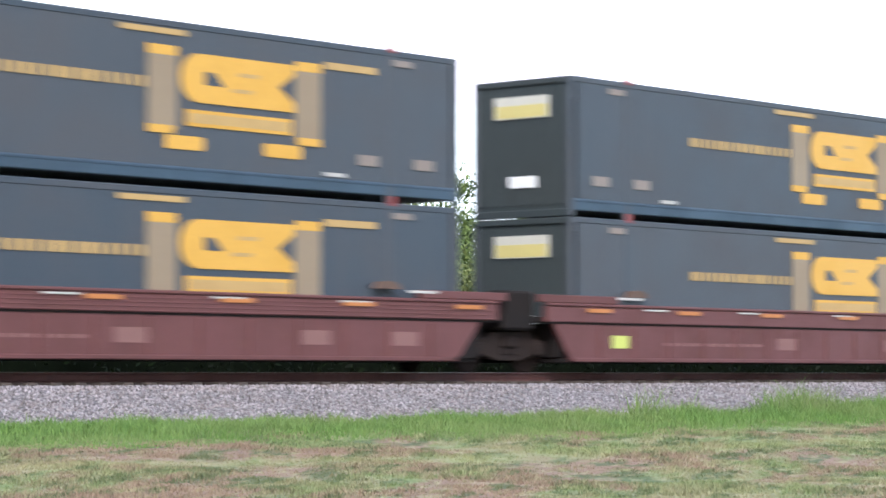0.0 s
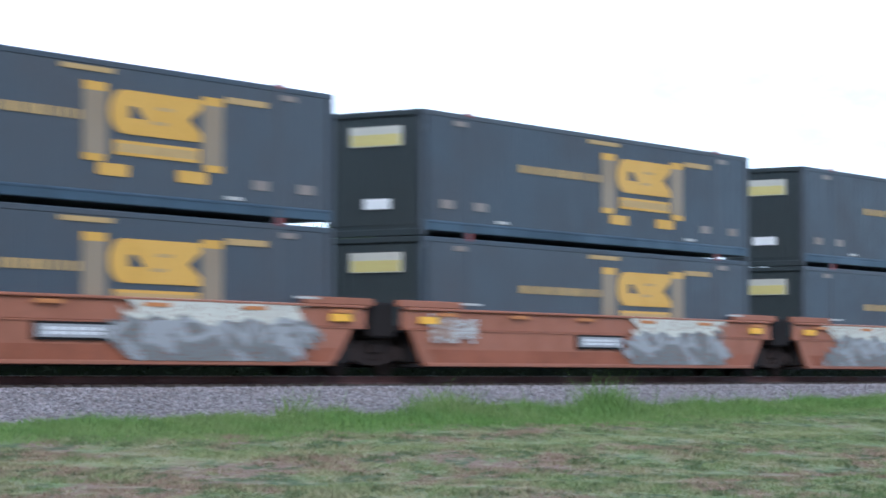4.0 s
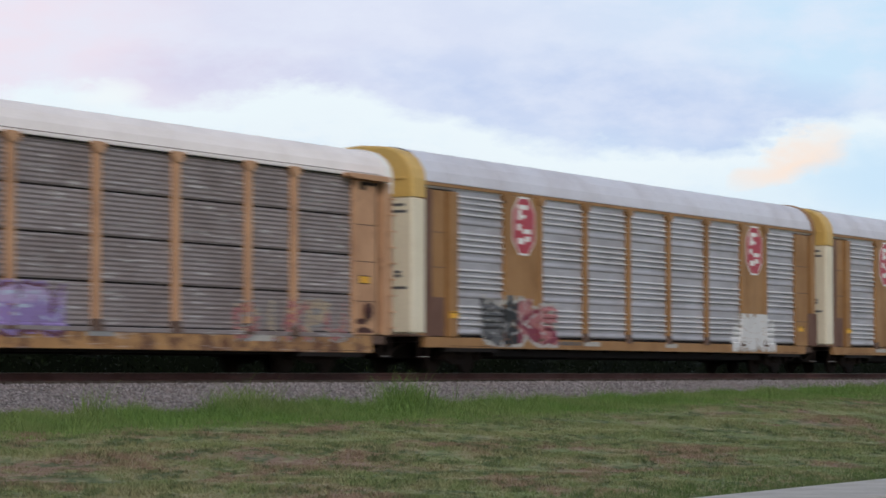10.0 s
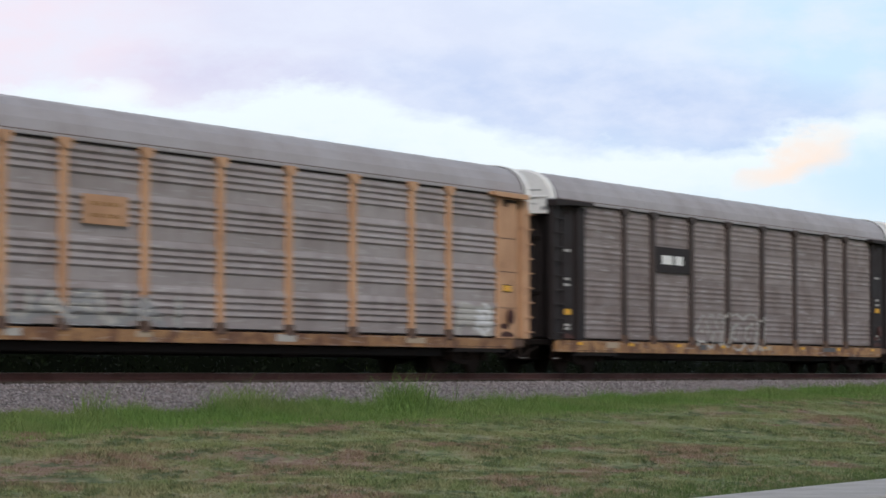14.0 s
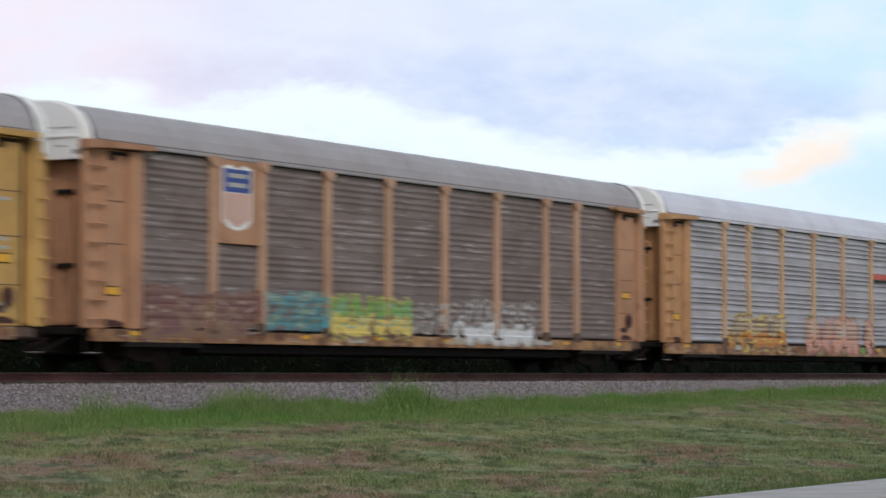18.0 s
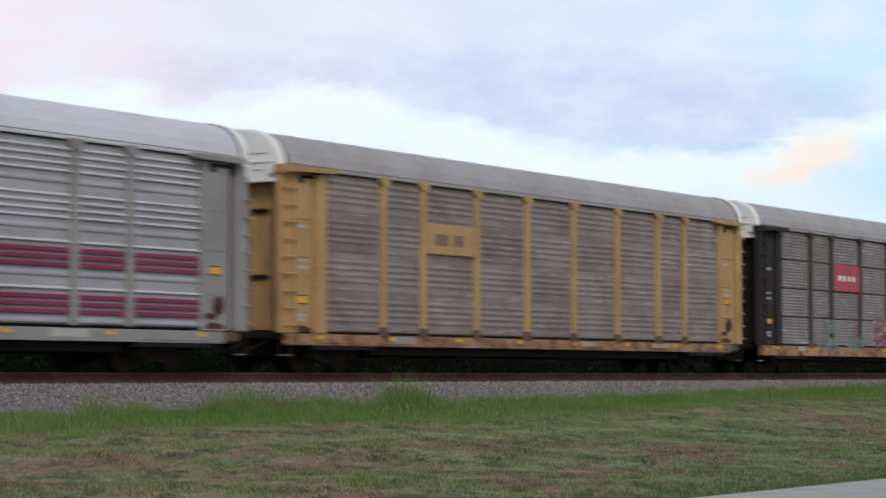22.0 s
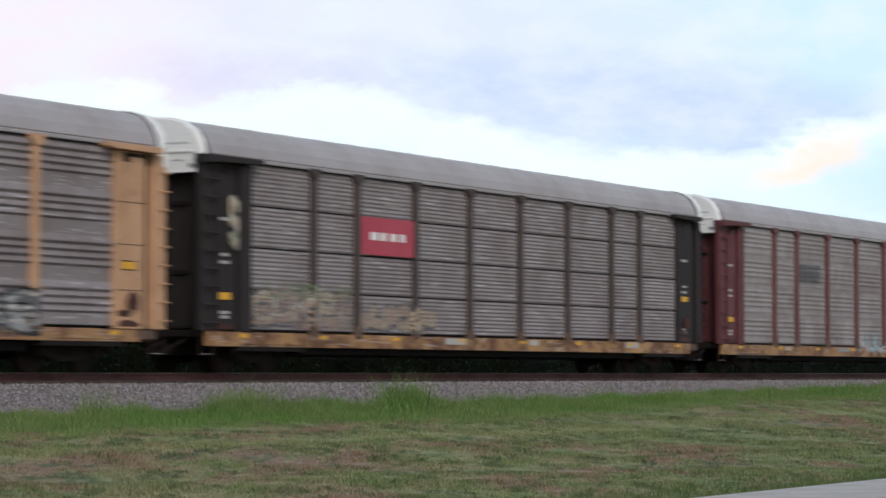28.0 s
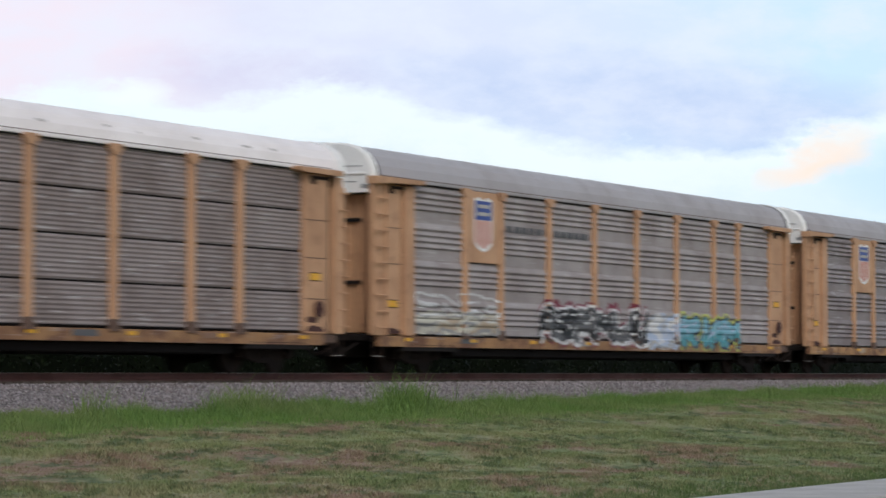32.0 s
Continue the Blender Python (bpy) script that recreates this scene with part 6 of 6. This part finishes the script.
# where each container begins along the train, and the colour of its well
UNITS = [(22.02, WELLRED, "maroon"), (41.60, WELLRED, "maroon"), (60.95, WELLRED, "maroon"), (84.76, WELLYELLOW, "ochre"),
         (108.06, WELLORANGE, "orange"), (127.57, WELLORANGE, "orange"), (147.10, WELLORANGE, "orange")]
first_box = make_container()
rolls(first_box, UNITS[0][0], 0, 0.30)
rolls(copy_thing(first_box, pose(UNITS[0][0], 0, 3.19)), UNITS[0][0], 0, 3.19)
for x, _, _ in UNITS[1:]:
    for z in (0.30, 3.19):
        rolls(copy_thing(first_box, pose(x, 0, z)), x, 0, z)


def well_car(i, left_end, right_end):
    """One well of a container car: two deep side sills, floor, raised end platforms. An open end carries its own bogie; the others share one."""
    x0, mat, col = UNITS[i]
    w = thing("well_car", col + " well car carrying two stacked containers", "railcar", "container cars of the freight train")
    top, mid = {"maroon": (1.40, 0.94), "ochre": (1.10, 0.80), "orange": (1.53, 0.98)}[col]
    a, b = -0.95, CL + 0.95
    low = 0.35 if left_end else -0.12
    for s in (-1, 1):
        y0, y1 = (-1.50, -1.36) if s < 0 else (1.36, 1.50)
        sillp = part("side_sill", MB().prism_y([(low, 0.24), (CL - 0.35, 0.24), (CL - 0.1, 0.36), (CL + 0.42, mid), (CL + 0.42, mid + 0.04), (low - 0.55, mid + 0.04), (low - 0.55, mid), (low - 0.12, 0.36)], y0 + 0.05, y1).build("side_sill", mat), w, "deep riveted " + col + " side sill")
        part("bottom_flange", MB().box(low, CL - 0.3, y0, y1, 0.215, 0.30, 0.015).build("bottom_flange", mat), sillp)
        # strip coloured as the chord's shadow; orange wells keep the sill paint
        part("chord_gap", MB().box(a, b, y0 + 0.03, y1 - 0.02, mid + 0.0405, mid + 0.075, 0.004).build("chord_gap", {"orange": mat, "maroon": DARK}.get(col, FOOT)), sillp, "strip for the shadow under the top chord")
        part("top_chord", MB().box(a, b, y0 + (0.045 if col == "orange" else 0.006), y1, mid + 0.0755, top - 0.07, 0.012).build("top_chord", mat), sillp)
        part("top_flange", MB().box(a, b, y0 - 0.02, y1, top - 0.069, top, 0.02).build("top_flange", mat), sillp)
        if col != "orange":
            for j in range(13):
                part("stiffener", shared(("stiff", s, col), lambda: MB().box(0, 0.10, y0 + 0.02, y1, 0.305, mid - 0.005, 0.01).build("stiffener", mat)), sillp, at=(0.75 + j * 1.20, 0, 0))
        if i == 0:
            for j in range(4):
                part("rib", shared(("chord_rib", s), lambda: MB().box(a + 0.1, b - 0.1, y0 - 0.002, y1, -0.012, 0.012, 0.004).build("rib", mat)), sillp, at=(0, 0, mid + 0.10 + 0.075 * j))
        for xe, d in ((a, 1), (b, -1)):
            lo, hi = min(xe - 0.25 * d, xe + 2.3 * d), max(xe - 0.25 * d, xe + 2.3 * d)
            part("end_strip", MB().box(1.3 if d > 0 else 14.45, 2.15 if d > 0 else 15.3, y0 - 0.018, y0 - 0.013, top + 0.095, top + 0.145, 0.002).build("end_strip", SP["pale"]), w, "pale worn strip")
            if col == "maroon":
                gx = 1.7 if d > 0 else 13.6
                part("corner_guide", MB().prism_y([(gx, top + 0.16), (gx + 0.72, top + 0.16), (gx + 0.62, top + 0.26), (gx + 0.45, top + 0.31), (gx + 0.12, top + 0.29)], y0 + 0.02, y1).build("corner_guide", FOOT), w, "dark container guide")
            part("end_sill", MB().box(lo, hi, y0 - 0.012, y1 - 0.03, top + 0.002, top + (0.16 if col != "ochre" else 0.03), 0.015).build("end_sill", mat), w, "raised end of the sill")
    for xe, d in ((0, 1), (CL, -1)):
        pts = [(xe - 0.42 * d, 0.30), (xe + 0.36 * d, 0.25), (xe - 0.29 * d, mid), (xe - 0.42 * d, mid)]
        if d > 0 and not left_end:
            continue
        part("end_gusset", MB().prism_y(pts if d > 0 else pts[::-1], -1.43, -1.37).build("end_gusset", DARK), w, "black gusset behind the bogie")
    part("floor", MB().box(-0.4, CL + 0.4, -1.36, 1.36, 0.20, 0.285, 0.01).build("floor", DARK), w, "dark well floor")
    for xe, d in ((-0.4, 1), (CL + 0.4, -1)):
        lo, hi = min(xe, xe - 0.8 * d), max(xe, xe - 0.8 * d)
        part("end_platform", MB().box(lo, hi, -1.34, 1.34, 1.0, 1.12, 0.02).build("end_platform", DARK), w, "black end platform")
        part("bulkhead", MB().box(xe - 0.05, xe + 0.05, -1.34, 1.34, 0.3, 0.99, 0.02).build("bulkhead", DARK), w)
        lo, hi = min(xe - 0.06 * d, xe - 1.2 * d), max(xe - 0.06 * d, xe - 1.2 * d)
        part("draft_sill", MB().box(lo, hi, -0.35, 0.35, 0.72, 0.99, 0.03).build("draft_sill", DARK), w)
    if left_end:
        bogie(w, -1.75)
        part("end_deck", MB().box(-3.2, -1.24, -1.4, 1.4, 0.90, 1.02, 0.02).build("end_deck", mat if col == "ochre" else DARK), w, "end walkway")
        part("handrail", MB().tube((-2.9, -1.3, 1.0), (-2.9, -1.3, 1.75), 0.02).tube((-2.9, -1.3, 1.75), (-1.0, -1.3, 1.75), 0.02).build("handrail", DARK), w)
        part("cross_walk", MB().box(-2.2, -1.3, -0.70, 0.70, 1.40, 1.45, 0.01).build("cross_walk", DARK), w, "black grating walkway")
        coupler(w, -2.6, -3.75)
    if right_end:
        bogie(w, CL + 1.75)
        part("end_deck", MB().box(CL + 1.24, CL + 3.2, -1.4, 1.4, 0.90, 1.02, 0.02).build("end_deck", mat if col == "ochre" else DARK), w, "end walkway")
        part("brake_stand", MB().box(CL + 2.2, CL + 2.32, -0.6, -0.2, 1.03, 1.75, 0.02).build("brake_stand", STEEL), w, "hand brake stand")
        if i == 2:
            part("brake_wheel", MB().cyl_y(CL + 2.26, 1.75, 0.28, -0.72, -0.66, 18, 0.01).build("brake_wheel", WELLORANGE), w, "orange hand brake wheel")
        coupler(w, CL + 2.6, CL + 3.75)
    else:
        bogie(w, CL + 1.70)
        part("articulation", MB().box(CL + 1.32, CL + 2.08, -0.9, 0.9, 0.55, 1.35, 0.08).build("articulation", DARK), w, "black articulated joint")
        part("joint_guard", MB().box(CL + 1.22, CL + 2.18, -1.40, -0.91, 0.84, 1.62, 0.05).build("joint_guard", DARK), w)
    if i in (2, 4):
        lo, hi = (CL + 1.24, CL + 2.0) if i == 2 else (-2.0, -1.26)
        part("end_box", MB().box(lo, hi, -1.27, 1.27, 1.03, 1.42, 0.04).build("end_box", DARK), w, "black boxed end bulkhead")
    for j in range(6):
        part("reflector", shared("reflector_low", lambda: MB().box(0, 0.80, -1.526, -1.515, 1.34, 1.42, 0.003).build("reflector", DULLAMBER)), w, "dull orange marker strip", at=(0.3 + j * 3.1, 0.0, top - 1.52 if col != "ochre" else -0.4))
    if col == "orange":
        off = 3.3 if i == 6 else 0.0
        part("lower_band", MB().prism_y([(0.36, 0.31), (CL - 0.36, 0.31), (CL - 0.05, 0.60), (0.05, 0.60)], -1.4545, -1.448).build("lower_band", BAREBAND), w, "darker rust-orange lower band of the sill")
        part("board_frame", MB().box(6.5 + off, 8.8 + off, -1.495, -1.45, 0.67, 1.02, 0.004).build("board_frame", DARK), w, "black board frame")
        for x in (-0.4, CL - 0.4):
            part("marker", MB().box(x, x + 0.75, -1.516, -1.486, top - 0.36, top - 0.20, 0.004).build("marker", REFLECT), w, "amber marker")
        flatme = MB().box(6.6 + off, 8.7 + off, -1.512, -1.45, 0.72, 0.97, 0.004).build("name_board", SP["grey"])
        part("name_board", flatme, w, "grey board with white marks in a black frame")
        bars(w, 6.8 + off, 8.5 + off, 0.76, 0.93, 7, SP["white"], -1.513, "", 2)
        span = {4: (8.3, 15.5), 5: (8.6, 14.7), 6: (0.7, 9.4)}[i]
        well_graffiti(w, *span, 0.30, 1.55, 200 + i)
        if i == 5:
            graffiti(w, "well", 0.0, 2.0, 0.75, 1.45, ("pale", "tan", "pale", "pale", "tan"), 209, "pale scuffed tag", 2, 0.14, 0.04, sparse=True)
    if col == "maroon":
        for x, m, ww in ((1.2, "lime" if i == 1 else "faint", 0.55), (7.2, "faint", 0.8), (11.6, "faint", 0.8), (14.0, "faint", 0.8)):
            part("stencil", MB().box(x, x + ww, -1.456, -1.448, 0.50, 0.76, 0.003).build("stencil", SP[m]), w, "worn painted stencil block")
        bars(w, 3.0, 6.6, 0.55, 0.64, 16, SP["faint"], -1.452, "faded lettering bars")
        for x in (2.2, 5.6, 9.4, 12.6):
            part("label_strip", MB().box(x, x + 0.8, -1.526, -1.518, top - 0.12, top - 0.085, 0.002).build("label_strip", SP["pale"]), w, "pale label strip")
    if col == "ochre":
        part("patch", MB().box(10.35, 12.0, -1.457, -1.448, 0.31, 0.78, 0.004).build("patch", PINKPATCH), w, "pinkish primed patch")
        part("stencil_frame", MB().box(12.55, 13.55, -1.459, -1.448, 0.42, 0.70, 0.004).build("stencil_frame", SP["pale"]), w, "pale data stencil")
        part("stencil", MB().box(12.6, 13.5, -1.463, -1.458, 0.47, 0.65, 0.004).build("stencil", SP["black"]), w, "black data stencil")
        part("brake_pipe", MB().box(-3.1, CL + 3.1, -1.0, -0.94, 0.62, 0.68, 0.01).build("brake_pipe", DARK), w, "dark brake pipe")
        bars(w, 2.2, 3.8, 0.50, 0.72, 8, SP["brown"], -1.506, "dark lettering bars")
        for x in (3.2, 8.1, 13.2):
            part("guide", MB().box(x, x + 0.7, -1.50, -1.36, top, top + 0.10, 0.03).build("guide", mat), w, "raised loading guide")
    rolls(w, x0)


def well_graffiti(w, x0, x1, z0, z1, seed):
    """Grey and white graffiti on the smooth orange sill."""
    graffiti(w, "well", x0, x1, z0, z1, ("ash", "grey", "ash", "cream", "grey"), seed, "whitish and grey graffiti over the sill", int((x1 - x0) / 1.0), 0.17, 0.05, 0.16, mass=True)


for i in range(7):
    well_car(i, i in (0, 3, 4), i in (2, 3, 6))


# ---- trees and brush behind the track ----
def bark():
    return paint("grey_brown_bark", (0.10, 0.075, 0.055), (0.05, 0.04, 0.03), 0.5, 0.9, scale=4)


def leaf_material(name, a, b):
    g = G(name)
    geo = g.n("ShaderNodeNewGeometry")
    c = g.mix(geo.outputs["Random Per Island"], a, b)
    g.l(c, g.b.inputs["Base Color"])
    g.b.inputs["Roughness"].default_value = 0.6
    g.b.inputs["Specular IOR Level"].default_value = 0.15
    return g.m


LEAF = [leaf_material("bush_leaves", (0.06, 0.10, 0.026), (0.20, 0.26, 0.08)), leaf_material("olive_leaves", (0.09, 0.125, 0.04), (0.26, 0.30, 0.11))]
BARK = bark()


def leaves(n, size):
    a = rng.normal(size=(n, 3))
    a /= np.linalg.norm(a, axis=1)[:, None]
    b = np.cross(a, rng.normal(size=(n, 3)))
    b /= np.linalg.norm(b, axis=1)[:, None]
    s = size[:, None]
    c = np.cross(a, b)
    return np.stack([-a * s, b * s * 0.42 + c * s * 0.1, a * s, -b * s * 0.42 + c * s * 0.1], 1), np.array([[0, 1, 2, 3]])


def tree(x, y, h, r, seed, label, leaf, count=2600):
    q = np.random.default_rng(seed)
    base = -1.1
    t = thing("tree", label, "tree", "trees behind the track")
    t.location = (x, y, base)
    mb = MB()
    tips = []
    def limb(p, d, length, rad, depth):
        p2 = p + d * length
        a = Vector(p)
        n = 6
        u = Vector(d).orthogonal().normalized()
        w = Vector(d).cross(u)
        ring = lambda c, rr: [Vector(c) + (u * math.cos(2 * math.pi * i / n) + w * math.sin(2 * math.pi * i / n)) * rr for i in range(n)]
        mb.loft([ring(p, rad), ring(p2, rad * 0.62)])
        tips.append((p2, depth))
        if depth < 4:
            for _ in range(3 if depth < 2 else 2):
                nd = d + q.normal(0, 0.55, 3)
                nd[2] = abs(nd[2]) * 0.8 + 0.15
                limb(p2, nd / np.linalg.norm(nd), length * q.uniform(0.62, 0.85), rad * 0.6, depth + 1)
    limb(np.array([0, 0, 0.0]), np.array([q.normal(0, 0.05), 0, 1.0]), h * 0.26, 0.05 + h * 0.014, 0)
    part("trunk", mb.build("trunk", BARK), t, "thin branching grey-brown trunk")
    P = np.array([p for p, d in tips if d >= 1])
    zmax = P[:, 2].max()
    P[:, 2] *= h / zmax
    P[:, :2] *= r / max(0.5, np.abs(P[:, :2]).max())
    # leaves gather in clumps round the twig ends
    centres = P[q.integers(0, len(P), 70)] + q.normal(0, 0.18, (70, 3))
    low = q.random(70) < 0.45
    centres[low, 2] = q.uniform(0.4, 0.75 * h, low.sum())
    centres[low, :2] *= 1.15
    radius = q.uniform(0.16, 0.42, 70)
    pick = q.integers(0, 70, count)
    pts = centres[pick] + q.normal(0, 1, (count, 3)) * radius[pick][:, None] * np.array([1, 1, 0.8])
    pts[:, 2] = np.maximum(pts[:, 2], 0.1)
    pts[:, 1] = np.where(pts[:, 2] < 2.3, np.abs(pts[:, 1]) + 0.6, pts[:, 1])
    part("crown", cloud_of("crown", pts, q.uniform(0.05, 0.115, count), leaves, LEAF[leaf]), t, "ragged crown of small leaves")


q = random.Random(11)
for i, xx in enumerate(np.arange(36, 84, 2.0)):
    hh = q.uniform(0.92, 1.04) * float(np.interp(xx, [36, 41, 44, 47, 50, 52, 54, 57, 61, 65, 70, 73, 84], [6.0, 6.4, 5.4, 5.0, 5.4, 6.0, 5.6, 4.8, 4.9, 5.4, 6.4, 5.8, 5.0]))
    tree(float(xx) + q.uniform(-0.8, 0.8), 9.6 + 2.4 * (i % 2) + q.uniform(-1.0, 1.0), hh, q.uniform(2.1, 2.9), 300 + i, "scrubby green tree with thin twigs behind the track", (i // 2) % 2, 11000)

BRUSH = leaf_material("shaded_brush_leaves", (0.004, 0.0072, 0.002), (0.010, 0.019, 0.0045))
# dense low brush below the trees; near-black leaf colour carries the shade behind the train
n = 46000
x = 18 + 190 * rng.random(n) ** 1.3
y = rng.uniform(5.6, 10.5, n)
top = 0.75 + 0.7 * np.abs(np.sin(x * 0.23)) * np.abs(np.sin(x * 0.71 + 1)) + 0.25 * rng.random(n)
z = -1.1 + (top + 1.1) * rng.random(n) ** 0.8
tagged(new("brush", cloud_of("brush", np.stack([x, y, z], -1), rng.uniform(0.04, 0.11, n), leaves, BRUSH)), "dense green brush along the far side of the track, leaf colour darkened for shade", "bushes", kind="stuff")

# its core, a mass added to close gaps, coloured near-black for shade
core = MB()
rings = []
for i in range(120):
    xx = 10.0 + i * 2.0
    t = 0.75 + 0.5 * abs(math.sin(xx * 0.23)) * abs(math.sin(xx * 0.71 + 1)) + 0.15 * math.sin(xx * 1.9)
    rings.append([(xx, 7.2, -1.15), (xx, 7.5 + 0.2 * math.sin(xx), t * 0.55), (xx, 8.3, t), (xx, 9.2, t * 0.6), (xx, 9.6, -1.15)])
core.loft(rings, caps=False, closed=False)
tagged(new("brush_core", core.build("brush_core", paint("shaded_core_leaves", (0.0045, 0.0075, 0.0026), (0.0025, 0.004, 0.0018), 0.6, 0.9, scale=6, streak=False, spec=0.1))), "inner mass of the brush, near-black in place of shade", "bushes", kind="stuff")

# leafy undergrowth between the trunks
n = 22000
x = 36 + 34 * rng.random(n)
y = rng.uniform(8.6, 11.5, n)
top = 2.3 + 0.9 * np.sin(x * 0.9) * np.sin(x * 0.37 + 1) + 0.5 * rng.random(n)
z = 1.25 + (top - 1.0) * rng.random(n) ** 0.9
tagged(new("undergrowth", cloud_of("undergrowth", np.stack([x, y, z], -1), rng.uniform(0.06, 0.13, n), leaves, LEAF[0])), "leafy green undergrowth below the trees", "bushes", kind="stuff")

# low weeds behind the rails, blade colour darkened for the shade there
WEED = blade_material("shaded_weed_blades", (0.007, 0.014, 0.004), (0.017, 0.031, 0.008), (0.016, 0.023, 0.007), 0.1)
x, y = spread(16000, 25, 260, 3.2, 7.5)
pts = np.stack([x, y, ground_z(x, y)], -1)
tagged(new("weeds", cloud_of("weeds", pts, rng.uniform(0.25, 0.75, len(x)), blades, WEED)), "tall weeds on the far side of the track", "weeds", kind="stuff")

motions()
